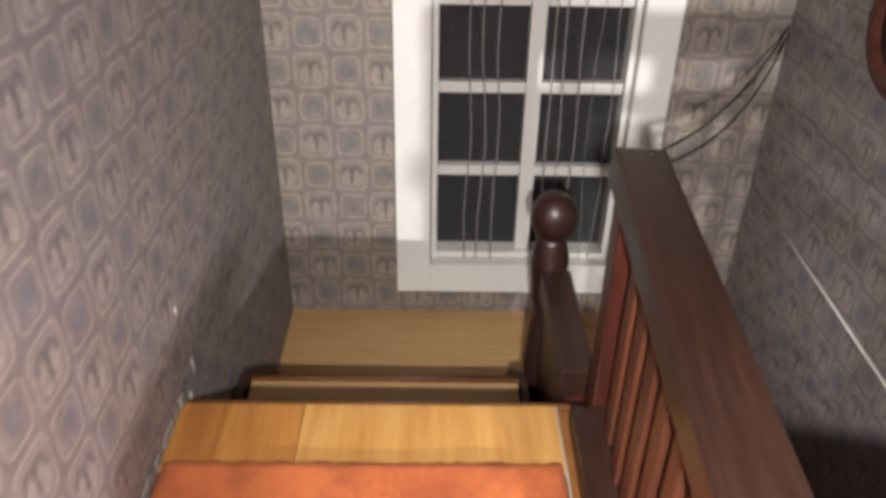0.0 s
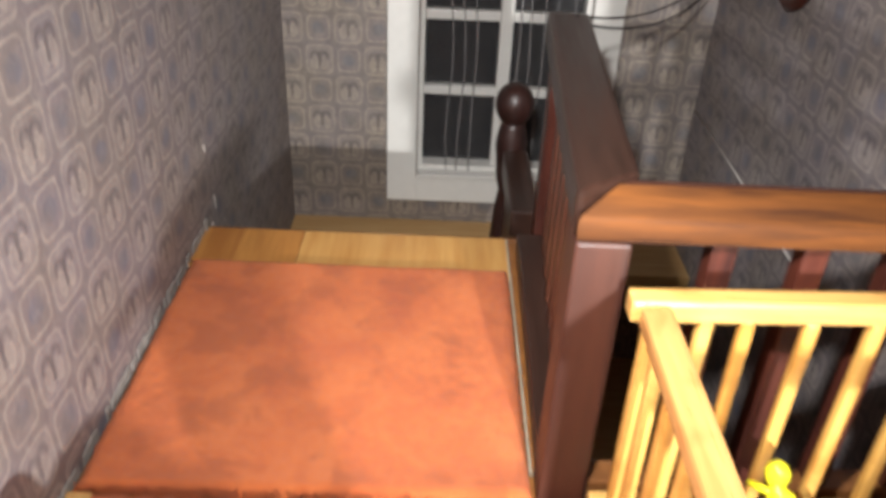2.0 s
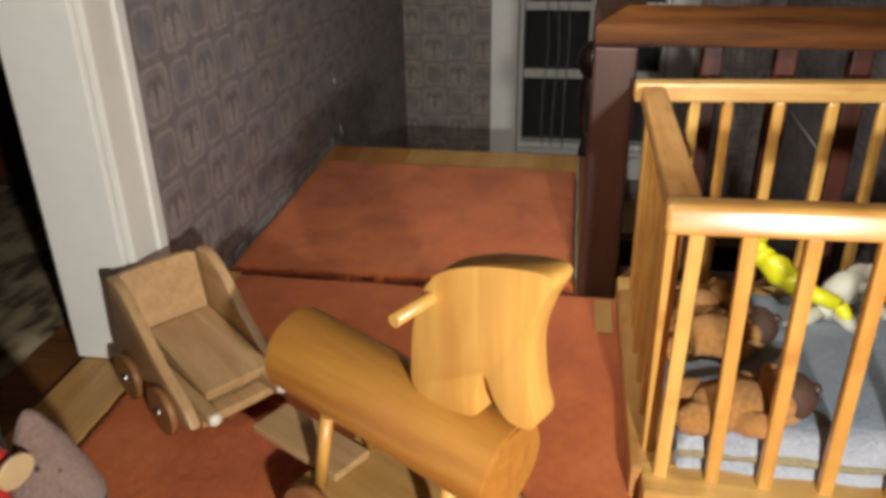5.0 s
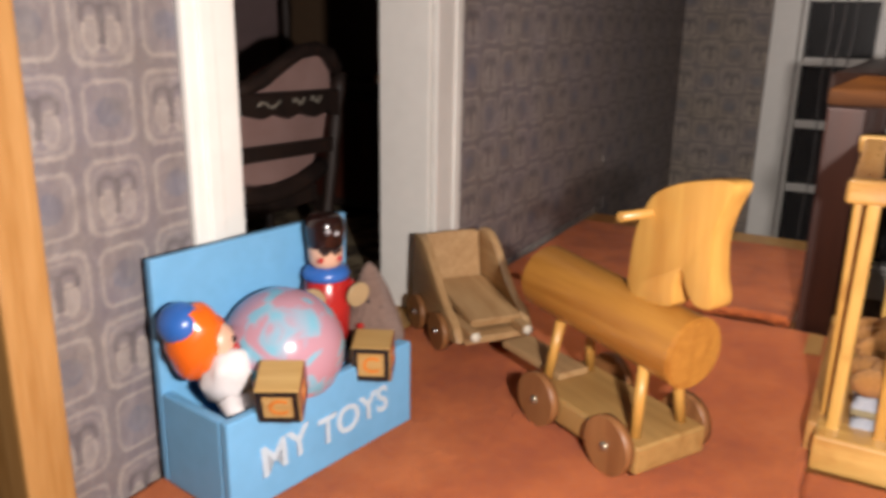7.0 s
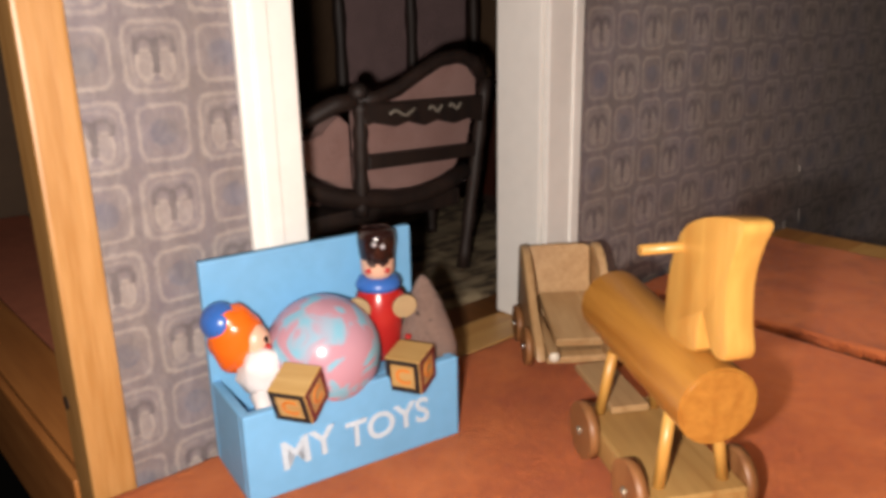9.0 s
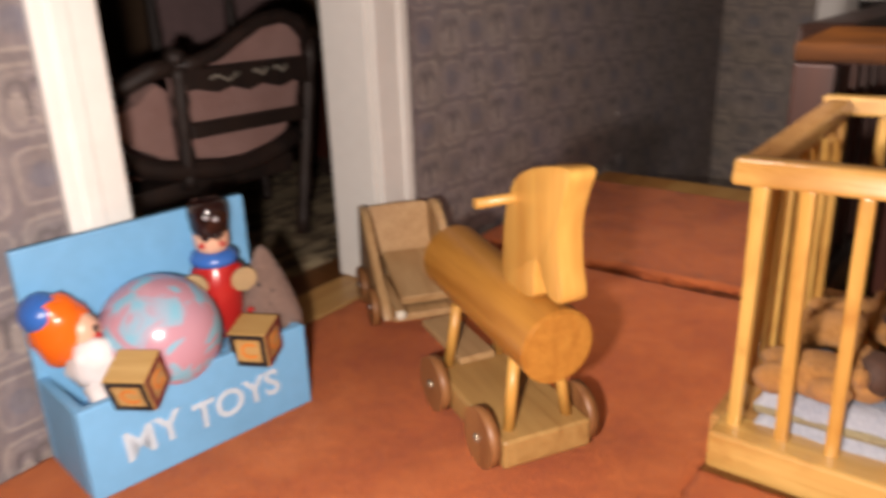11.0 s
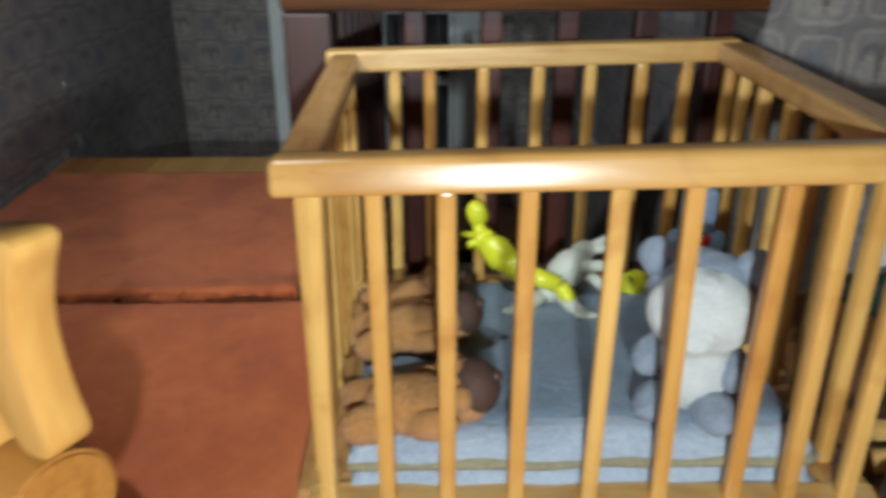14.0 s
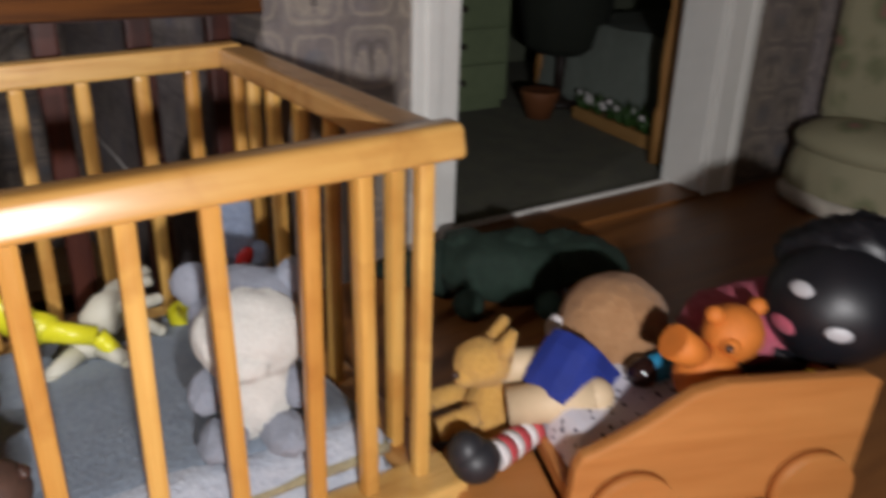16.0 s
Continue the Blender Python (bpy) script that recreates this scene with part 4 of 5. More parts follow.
def letter_block(m, label):
    ob = thing("letter_block", m, label, "toy block", "letter blocks on the toy box")
    h = 0.0049
    part("cube", box(B(), -h, h, -h, h, 0, 2 * h, 0.0004), BLOCK, ob)
    for k, mat_side in ((0, BLACK), (1, MAROON)):
        face = pose(0, 0, h, 0, 0, 90 * k) @ Matrix.Translation((0, -h - 0.00012, 0))
        bm = B()
        w = h - 0.0003
        for x0, x1, z0, z1 in ((-w, w, -w, -w + 0.0013), (-w, w, w - 0.0013, w), (-w, -w + 0.0013, -w + 0.0013, w - 0.0013), (w - 0.0013, w, -w + 0.0013, w - 0.0013)):
            box(bm, x0, x1, -0.0001, 0.0001, z0, z1)
        border = part("border", bm, mat_side, ob, "printed dark border")
        border.matrix_basis = face
        letter = lettering("C", 0.0062, face @ pose(0, 0, -0.0021, 90, 0, 0), ORANGE_PRINT, ob, "letter", 0.00012)
    return ob


letter_block(BOXM @ pose(0.0138, -0.0138, 0.0204, 20, 0, 40) @ Matrix.Scale(0.90, 4), "wooden letter block, black border and orange letter, before the ball")
letter_block(BOXM @ pose(0.0128, 0.0142, 0.0178, 7, 0, 36) @ Matrix.Scale(0.90, 4), "wooden letter block with black border, beside the ball")

# toy soldier with cymbals: one plain mesh
RED = paint("red_gloss", (0.42, 0.020, 0.018), 0.25)
ROYAL = paint("blue_gloss", (0.030, 0.130, 0.450), 0.3)
SKIN = paint("pale_doll_paint", (0.66, 0.40, 0.28), 0.35)
GLOSS_BLACK = paint("black_gloss", (0.018, 0.007, 0.006), 0.15)
BRASS = paint("dull_brass", (0.42, 0.30, 0.16), 0.5)
EYE_AND_GLINT = paint("white_eyes_and_glints", (0.45, 0.45, 0.47), 0.4)
bm = B()
lathe(bm, [(0.0046, 0.0), (0.0056, 0.004), (0.0062, 0.012), (0.0056, 0.0200), (0.0034, 0.0222)], 20, 0)
lathe(bm, [(0.0058, 0.0198), (0.0061, 0.0210), (0.0054, 0.0226), (0.0032, 0.0232)], 20, 1)
lathe(bm, [(0.0032, 0.0225), (0.0044, 0.0245), (0.0045, 0.0280), (0.0040, 0.0300)], 20, 2)
lathe(bm, [(0.0045, 0.0282), (0.0047, 0.0292), (0.0051, 0.0330), (0.0049, 0.0350), (0.0040, 0.0362), (0.0016, 0.0366)], 20, 3)
for k in range(5):
    ball(bm, (0.0041, -0.0022 + 0.0011 * k, 0.0282 - 0.0006 * (k % 2)), (0.0008, 0.0008, 0.0010), 3, seg=8)
for y, dx in ((-0.0056, 0.0056), (0.0062, 0.0054)):
    rod(bm, (0.001, y * 0.8, 0.0185), (dx, y, 0.0165), 0.0016, 0.0014, 10, 0)
    rod(bm, (dx, y, 0.0162), (dx + 0.0010, y * 1.05, 0.0160), 0.0033, 0.0033, 20, 4)
# two highlights on the glossy hat, painted as small white dots
for y in (-0.0008, 0.0014):
    ball(bm, (0.0049, y, 0.0328 - y * 0.3), 0.0007, 5, seg=8)
for y in (-0.0017, 0.0015):
    ball(bm, (0.0041, y, 0.0272), (0.0004, 0.0006, 0.0007), 3, seg=8)
    ball(bm, (0.0038, y * 1.5, 0.0255), (0.0006, 0.0009, 0.0008), 0, seg=8)
solid("toy_soldier", bm, [RED, ROYAL, SKIN, GLOSS_BLACK, BRASS, EYE_AND_GLINT], "glossy toy soldier in red with tall black hat and brass cymbals", "toy figure", m=BOXM @ pose(-0.0024, 0.0142, 0.0194, 0, 0, -25) @ Matrix.Scale(0.92, 4))

# clown doll leaning on the back panel: one plain mesh
ORANGE_HAIR = paint("orange_gloss", (0.80, 0.140, 0.012), 0.25)
CLOTH_WHITE = paint("white_cloth", (0.72, 0.68, 0.68), 0.8)
bm = B()
ball(bm, (0, 0, 0.0200), (0.0058, 0.0064, 0.0088), 0, pose(0, 0, 0, 14, 8, 0), 24, 0.12)
ball(bm, (-0.0006, -0.0032, 0.0248), (0.0048, 0.0042, 0.0044), 1, pose(0, 0, 0, -36, 0, 0), 22)
ball(bm, (0.0030, 0.0032, 0.0192), (0.0034, 0.0036, 0.0048), 2, None, 18)
for z in (0.0206, 0.0178):
    ball(bm, (0.0056, 0.0048, z), (0.0007, 0.0007, 0.0009), 5, None, 8)
ball(bm, (0.0060, 0.0050, 0.0188), 0.0010, 3, None, 10)
ball(bm, (0.0036, 0.0046, 0.0118), (0.0052, 0.0058, 0.0078), 4, pose(0, 0, 0, 18, 30, 0), 18, 0.25)
rod(bm, (0.0055, 0.0055, 0.0100), (0.0115, 0.0080, 0.0030), 0.0026, 0.0021, 12, 4)
rod(bm, (0.0060, 0.0020, 0.0085), (0.0110, 0.0030, 0.0022), 0.0022, 0.0019, 12, 4)
ball(bm, (0.0122, 0.0085, 0.0022), (0.0024, 0.0020, 0.0020), 2, None, 12)
rod(bm, (0.0040, 0.0070, 0.0138), (0.0095, 0.0100, 0.0095), 0.0019, 0.0017, 12, 3)
ball(bm, (0.0072, 0.0066, 0.0120), (0.0018, 0.0014, 0.0020), 1, None, 10)
solid("clown_doll", bm, [ORANGE_HAIR, ROYAL, SKIN, RED, CLOTH_WHITE, GLOSS_BLACK], "small clown doll, orange hair and blue cap, in the box", "doll", m=BOXM @ pose(-0.0022, -0.0222, 0.0128))

# brown felt toy at the end of the box
FELT = plush("brown_felt", (0.250, 0.160, 0.125), (0.150, 0.092, 0.072))
bm = B()
lathe(bm, [(0.0098, 0.0), (0.0105, 0.003), (0.0090, 0.0100), (0.0060, 0.0180), (0.0022, 0.0245), (0.0006, 0.0262)], 22, 0)
bmesh.ops.scale(bm, verts=bm.verts[:], vec=(0.62, 1.05, 1.0))
for v in bm.verts:
    v.co.y += 0.0012 * noise.noise(v.co * 160)
toy = thing("felt_toy", BOXM @ pose(0.0042, 0.0240, 0.0190, 3, -5, -33) @ Matrix.Diagonal((0.76, 0.66, 0.80, 1)), "spotted brown felt toy animal sitting at the toy box's end", "soft toy")
part("body", bm, FELT, toy)
for y, z in ((-0.0022, 0.0150), (0.0020, 0.0128), (0.0005, 0.0090)):
    part("spot", ball(B(), (0.0050 - (z - 0.009) * 0.22, y, z), 0.0008, 0, None, 8), BLACK, toy, "black stitched spot")
part("nose", ball(B(), (0.0058, -0.0065, 0.0085), (0.0016, 0.0014, 0.0009), 0, None, 10), RED, toy, "small red nose")

# ---- toys in the playpen ----
TEDDY = plush("tan_teddy", (0.540, 0.255, 0.066), (0.350, 0.150, 0.036))
PAW_AND_SHADE = paint("dark_paw_and_shade", (0.060, 0.030, 0.022), 0.35)


def figure(name, label, category, m, pieces, group=""):
    """A toy of several sewn or moulded parts: (part name, material, mesh, label)."""
    ob = thing(name, m, label, category, group)
    for part_name, material, bm, part_label in pieces:
        part(part_name, bm, material, ob, part_label)
    return ob


BEAR_FACE = paint("brown_bear_face", (0.075, 0.034, 0.020), 0.75, 0.2, 600)


def lying_bear(m, label):
    out = [
        ("body", TEDDY, ball(B(), (-0.0020, 0, 0.0054), (0.0100, 0.0074, 0.0058), 0, None, 30, 0.04, 0.012), ""),
        ("head", TEDDY, ball(B(), (0.0082, 0.0005, 0.0074), (0.0060, 0.0066, 0.0064), 0, None, 28, 0.03, 0.012), ""),
        ("face", BEAR_FACE, ball(B(), (0.0100, -0.0006, 0.0090), (0.0054, 0.0058, 0.0054), 0, pose(0, 0, 0, 0, 35, 0), 24, 0.04, 0.02), "dark brown face"),
        ("nose", PAW_AND_SHADE, ball(B(), (0.0142, -0.0022, 0.0124), (0.0012, 0.0016, 0.0012), 0, None, 10), "black nose"),
    ]
    for s in (-1, 1):
        out += [
            ("ear", TEDDY, ball(B(), (0.0068, s * 0.0062, 0.0100), (0.0022, 0.0026, 0.0026), 0, None, 14), ""),
            ("leg", TEDDY, ball(B(), (-0.0105, s * 0.0044, 0.0042), (0.0062, 0.0038, 0.0040), 0, pose(0, 0, 0, 0, 0, -s * 14), 20, 0.08, 0.02), ""),
            ("arm", TEDDY, ball(B(), (0.0010, s * 0.0074, 0.0054), (0.0056, 0.0030, 0.0032), 0, pose(0, 0, 0, 0, -10, s * 20), 18, 0.1), ""),
        ]
    return figure("teddy_bear", label, "teddy bear", m, out, "teddy bears lying in the playpen")


lying_bear(pose(0.0616, -0.0066, 0.0160, 0, 0, 4) @ Matrix.Scale(0.80, 4), "tan teddy bear with dark face lying by the bars")
lying_bear(pose(0.0610, 0.0200, 0.0142, 0, 0, 8) @ Matrix.Scale(0.78, 4), "tan teddy bear with dark face lying on the blue mattress")
lying_bear(pose(0.0600, 0.0368, 0.0124, 0, 0, 16) @ Matrix.Scale(0.68, 4), "small tan teddy bear lying at the back of the playpen")

GREY_PLUSH = plush("grey_blue_plush", (0.400, 0.430, 0.510), (0.270, 0.290, 0.360), 1500)
WHITE_PLUSH = plush("white_plush", (0.900, 0.880, 0.820), (0.740, 0.720, 0.670), 1500)
out = [
    ("body", GREY_PLUSH, ball(B(), (0, 0, 0.0100), (0.0084, 0.0075, 0.0105), 0, None, 40, 0.08, 0.045), ""),
    ("belly", WHITE_PLUSH, ball(B(), (0.0003, -0.0034, 0.0104), (0.0074, 0.0064, 0.0102), 0, None, 40, 0.06, 0.045), "white furry belly"),
    ("head", GREY_PLUSH, ball(B(), (0.0, 0.0010, 0.0238), (0.0108, 0.0080, 0.0096), 0, None, 40, 0.06, 0.05), ""),
    ("face", WHITE_PLUSH, ball(B(), (0.0003, -0.0040, 0.0222), (0.0104, 0.0076, 0.0092), 0, None, 48, 0.06, 0.03), "white furry face"),
    ("muzzle", WHITE_PLUSH, ball(B(), (-0.0002, -0.0092, 0.0185), (0.0042, 0.0034, 0.0034), 0, None, 40, 0.05, 0.045), "white muzzle"),
]
for s in (-1, 1):
    out += [
        ("ear", GREY_PLUSH, ball(B(), (s * 0.0092, 0.0005, 0.0308), (0.0042, 0.0024, 0.0042), 0, None, 40, 0.08, 0.045), ""),
        ("arm", GREY_PLUSH, ball(B(), (s * 0.0082, -0.0040, 0.0110), (0.0036, 0.0050, 0.0036), 0, pose(0, 0, 0, 25, 0, s * 12), 40, 0.1, 0.045), ""),
        ("leg", GREY_PLUSH, ball(B(), (s * 0.0056, -0.0088, 0.0036), (0.0044, 0.0066, 0.0038), 0, pose(0, 0, 0, 0, 0, s * 14), 40, 0.1, 0.045), ""),
    ]
figure("plush_bear", "fluffy grey-blue and white bear sitting on the mattress", "soft toy", pose(0.1058, -0.0008, 0.0163, -3, 0, -22) @ Matrix.Scale(0.80, 4), out)

YELLOW = paint("yellow_plastic", (0.760, 0.720, 0.020), 0.35)
bm = B()
ball(bm, (-0.0006, 0.0042, 0.0172), (0.0024, 0.0022, 0.0032), 0, pose(0, 0, 0, 12, -12, 0), 18, 0.12)
rod(bm, (-0.0003, 0.0038, 0.0150), (0.0006, 0.0026, 0.0120), 0.0014, 0.0018, 12)
ball(bm, (0.0010, 0.0022, 0.0116), (0.0028, 0.0026, 0.0028), 0, None, 18, 0.15)
ball(bm, (0.0040, -0.0010, 0.0098), (0.0052, 0.0030, 0.0036), 0, pose(0, 0, 0, 0, 30, -38), 20, 0.12)
ball(bm, (0.0078, -0.0040, 0.0080), (0.0034, 0.0028, 0.0030), 0, None, 18, 0.12)
rod(bm, (0.0080, -0.0046, 0.0076), (0.0165, -0.0078, 0.0056), 0.0022, 0.0018, 12)
rod(bm, (0.0165, -0.0078, 0.0056), (0.0196, -0.0098, 0.0014), 0.0018, 0.0014, 12)
rod(bm, (0.0084, -0.0030, 0.0074), (0.0130, 0.0010, 0.0014), 0.0019, 0.0014, 12)
rod(bm, (0.0004, 0.0028, 0.0126), (-0.0034, 0.0076, 0.0108), 0.0010, 0.0007, 10)
rod(bm, (0.0000, 0.0020, 0.0120), (-0.0026, 0.0006, 0.0112), 0.0010, 0.0008, 10)
ball(bm, (0.0200, -0.0106, 0.0013), (0.0016, 0.0022, 0.0011), 0, None, 12)
solid("yellow_toy", bm, [YELLOW], "thin-limbed bright yellow plastic toy figure reclining", "toy figure", m=pose(0.0740, 0.0460, 0.0124))
bm = B()
ball(bm, (0, 0, 0.0028), (0.0036, 0.0024, 0.0034), 0, None, 18, 0.12)
solid("yellow_bead", bm, [YELLOW], "bright yellow plastic toy lying behind the plush bear", "toy", m=pose(0.1088, 0.0460, 0.0112))
RABBIT = paint("cream_bisque", (0.600, 0.580, 0.480), 0.6)
out = [
    ("body", RABBIT, ball(B(), (0, 0.0005, 0.0062), (0.0056, 0.0040, 0.0040), 0, pose(0, 0, 0, 0, -35, 10), 20, 0.08), ""),
    ("head", RABBIT, ball(B(), (0.0032, 0.0026, 0.0092), (0.0032, 0.0026, 0.0024), 0, pose(0, 0, 0, 0, -20, 20), 18), ""),
    ("haunch", RABBIT, ball(B(), (-0.0040, -0.0036, 0.0030), (0.0044, 0.0032, 0.0030), 0, pose(0, 0, 0, 0, 12, 30), 18, 0.08), ""),
]
for y, z in ((0.0046, 0.0118), (0.0022, 0.0104)):
    out.append(("ear", RABBIT, rod(B(), (0.0042, 0.0026, 0.0098), (0.0096, y, z), 0.0013, 0.0011, 10), ""))
for a, b in (((0.0020, -0.0020, 0.0078), (0.0092, -0.0026, 0.0084)), ((0.0030, -0.0012, 0.0066), (0.0088, -0.0036, 0.0020))):
    out.append(("arm", RABBIT, ball(rod(B(), a, b, 0.0014, 0.0012, 10), b, 0.0012, 0, None, 10), ""))
for a, b in (((-0.0062, -0.0050, 0.0028), (-0.0132, -0.0104, 0.0012)), ((-0.0026, -0.0060, 0.0028), (0.0018, -0.0124, 0.0012))):
    out.append(("leg", RABBIT, ball(rod(B(), a, b, 0.0020, 0.0014, 12), b, (0.0026, 0.0014, 0.0013), 0, None, 12), ""))
figure("toy_rabbit", "cream jointed toy rabbit sprawled on the mattress", "toy rabbit", pose(0.0936, 0.0450, 0.0122), out)

# ---- toys on the floor beside the playpen ----
DENIM = plush("pale_blue_cloth", (0.250, 0.300, 0.410), (0.170, 0.205, 0.300))
bm = B()
# dark block standing in for the shadow beneath the cloth toy
box(bm, -0.0060, 0.0052, -0.0028, 0.0028, 0.0, 0.0118, 0.0012, 2)
box(bm, -0.0042, 0.0030, -0.0020, 0.0020, 0.0105, 0.0270, 0.0016, 0)
ball(bm, (-0.0040, -0.0004, 0.0142), (0.0026, 0.0028, 0.0032), 0, None, 16, 0.15)
ball(bm, (0.0034, -0.0006, 0.0146), (0.0030, 0.0028, 0.0032), 0, None, 16, 0.15)
ball(bm, (0.0006, -0.0026, 0.0150), (0.0016, 0.0010, 0.0026), 1, pose(0, 0, 0, 0, 30, 0), 14)
solid("cloth_toy", bm, [DENIM, RED, PAW_AND_SHADE], "pale blue cloth toy with a red patch over a shade-dark block", "soft toy", m=pose(0.1202, 0.0430, 0.0112, 0, 0, -12))

CROC = paint("dark_green_rubber", (0.014, 0.034, 0.022), 0.85, 0.22, 500, 0.5)
out = [
    ("body", CROC, ball(B(), (0, 0, 0.0065), (0.0190, 0.0095, 0.0068), 0, None, 26, 0.12), ""),
    ("head", CROC, ball(B(), (0.0200, -0.0015, 0.0070), (0.0115, 0.0075, 0.0062), 0, pose(0, 0, 0, 0, 8, -8), 22, 0.12), ""),
    ("tail", CROC, rod(B(), (-0.0150, 0.001, 0.0055), (-0.0330, 0.006, 0.0030), 0.0062, 0.0014, 14), ""),
]
for x, s in ((0.010, -1), (-0.010, -1), (0.010, 1), (-0.010, 1)):
    out.append(("leg", CROC, ball(B(), (x, s * 0.0100, 0.0025), (0.0040, 0.0046, 0.0026), 0, None, 12), ""))
for x, y, h in ((-0.0100, 0.0020, 0.0008), (0.0030, -0.0010, 0.0022), (0.0140, 0.0015, 0.0012)):
    out.append(("hump", CROC, ball(B(), (x, y, 0.0105), (0.0062, 0.0052, h + 0.0016), 0, None, 18, 0.25), ""))
figure("crocodile_toy", "dark green rubber crocodile lying on the floor by the playpen", "toy crocodile", pose(0.1880, 0.0400, 0.0001, 0, 0, -32) @ Matrix.Diagonal((1, 1.1, 1.35, 1)), out)
bm = B()
ball(bm, (0, 0, 0.0042), (0.0046, 0.0042, 0.0042), 0, None, 18)
ball(bm, (0.0030, -0.0045, 0.0022), (0.0022, 0.0024, 0.0022), 1, None, 12)
solid("black_bead", bm, [GLOSS_BLACK, RABBIT], "glossy black and cream toy lying by the crocodile", "toy", m=pose(0.1960, 0.0235, 0.0001))

# dog
DOG = plush("yellow_dog_plush", (0.740, 0.430, 0.105), (0.580, 0.310, 0.065))
out = [
    ("body", DOG, ball(B(), (0, 0, 0.0110), (0.0054, 0.0062, 0.0105), 0, None, 22, 0.1, 0.02), ""),
    ("head", DOG, ball(B(), (-0.0018, -0.0010, 0.0240), (0.0060, 0.0052, 0.0050), 0, None, 22, 0.08, 0.02), ""),
    ("muzzle", DOG, ball(B(), (-0.0056, -0.0026, 0.0222), (0.0028, 0.0026, 0.0024), 0, None, 14), ""),
    ("nose", PAW_AND_SHADE, ball(B(), (-0.0080, -0.0036, 0.0230), 0.0009, 0, None, 8), "dark nose"),
]
for s in (-1, 1):
    out += [
        ("ear", DOG, rod(B(), (0.0012, s * 0.0026, 0.0262), (0.0036, s * 0.0030, 0.0316), 0.0028, 0.0008, 10), ""),
        ("arm", DOG, rod(B(), (-0.0030, s * 0.0042, 0.0140), (-0.0115, s * 0.0050, 0.0115), 0.0025, 0.0024, 12), ""),
        ("leg", DOG, rod(B(), (-0.0020, s * 0.0050, 0.0045), (-0.0125, s * 0.0066, 0.0030), 0.0030, 0.0028, 12), ""),
    ]
figure("toy_dog", "yellow plush dog sitting upright against the playpen", "soft toy", pose(0.1452, -0.0095, 0.0001, 0, 0, -22) @ Matrix.Scale(0.86, 4), out)

# rag dolls lying in a heap, each one plain mesh
BROWN_HAIR = plush("brown_wool_hair", (0.430, 0.235, 0.110), (0.320, 0.160, 0.068), 420)
LIMB = paint("cream_limb", (0.680, 0.520, 0.330), 0.6)
BLUE_CLOTH = paint("royal_blue_cloth", (0.018, 0.040, 0.300), 0.75, 0.15)
bm = B()
ball(bm, (0.0042, 0.0005, 0.0164), (0.0110, 0.0100, 0.0102), 0, None, 40, 0.05, 0.012)
ball(bm, (-0.0058, 0.0052, 0.0155), (0.0016, 0.0024, 0.0036), 3, None, 14)
box(bm, -0.0092, 0.0088, -0.0050, 0.0056, -0.0064, 0.0064, 0.0034, 1, pose(-0.0112, -0.0070, 0.0128, 0, 46, 8))
rod(bm, (-0.0128, -0.0128, 0.0138), (-0.0246, -0.0046, 0.0112), 0.0034, 0.0036, 18, 2)
ball(bm, (-0.0128, -0.0128, 0.0138), (0.0034, 0.0034, 0.0034), 2, None, 16)
rod(bm, (-0.0130, -0.0020, 0.0150), (-0.0235, 0.0016, 0.0152), 0.0030, 0.0032, 16, 2)
solid("rag_doll", bm, [BROWN_HAIR, BLUE_CLOTH, LIMB, CLOTH_WHITE], "rag doll in royal blue with brown wool hair, lying face down", "doll", m=pose(0.1692, -0.0112, 0.0035))

CHARCOAL = paint("charcoal_felt", (0.020, 0.020, 0.024), 0.5)
STRIPE_RED = paint("red_stripe_cloth", (0.45, 0.05, 0.06), 0.8)
leg = thing("stocking_leg", pose(0.1340, -0.0215, 0.0080, 0, 0, 0) @ Matrix.Scale(0.8, 4), "rag doll leg in red striped stocking and black shoe", "doll leg")
for k in range(6):
    part("stripe", rod(B(), (0.0042 + 0.0022 * k, 0.0005 * k, 0.0036), (0.0064 + 0.0022 * k, 0.0005 * (k + 1), 0.0037), 0.0031, 0.0031, 14), STRIPE_RED if k % 2 else CLOTH_WHITE, leg)
part("shoe", ball(B(), (0.0, 0.0, 0.0045), (0.0052, 0.0046, 0.0045), 0, None, 18), CHARCOAL, leg, "glossy black shoe")
part("ankle_strap", ball(B(), (-0.0015, 0.0015, 0.0060), (0.0040, 0.0040, 0.0048), 0, None, 16), CHARCOAL, leg)

m = Nodes("printed_cotton")
vor = m.tree.nodes.new("ShaderNodeTexVoronoi")
vor.inputs["Scale"].default_value = 520
m.put(vor.inputs["Vector"], m.coord)
spot = m.math("LESS_THAN", m.math("ADD", vor.outputs["Distance"], m.math("MULTIPLY", m.noise(m.coord, 500, 2), 0.3)), 0.40)
COTTON = m.done(m.mix(spot, (0.66, 0.64, 0.70), (0.055, 0.045, 0.090)), 0.85)
solid("printed_cloth", quilt(0.0, 0.036, 0.0, 0.031, 0.0, 0.0088, 21, 34, 30), [COTTON], "crumpled white cotton cloth with small dark print", "cloth", m=pose(0.1450, -0.0320, 0.0082, 0, 0, -18))

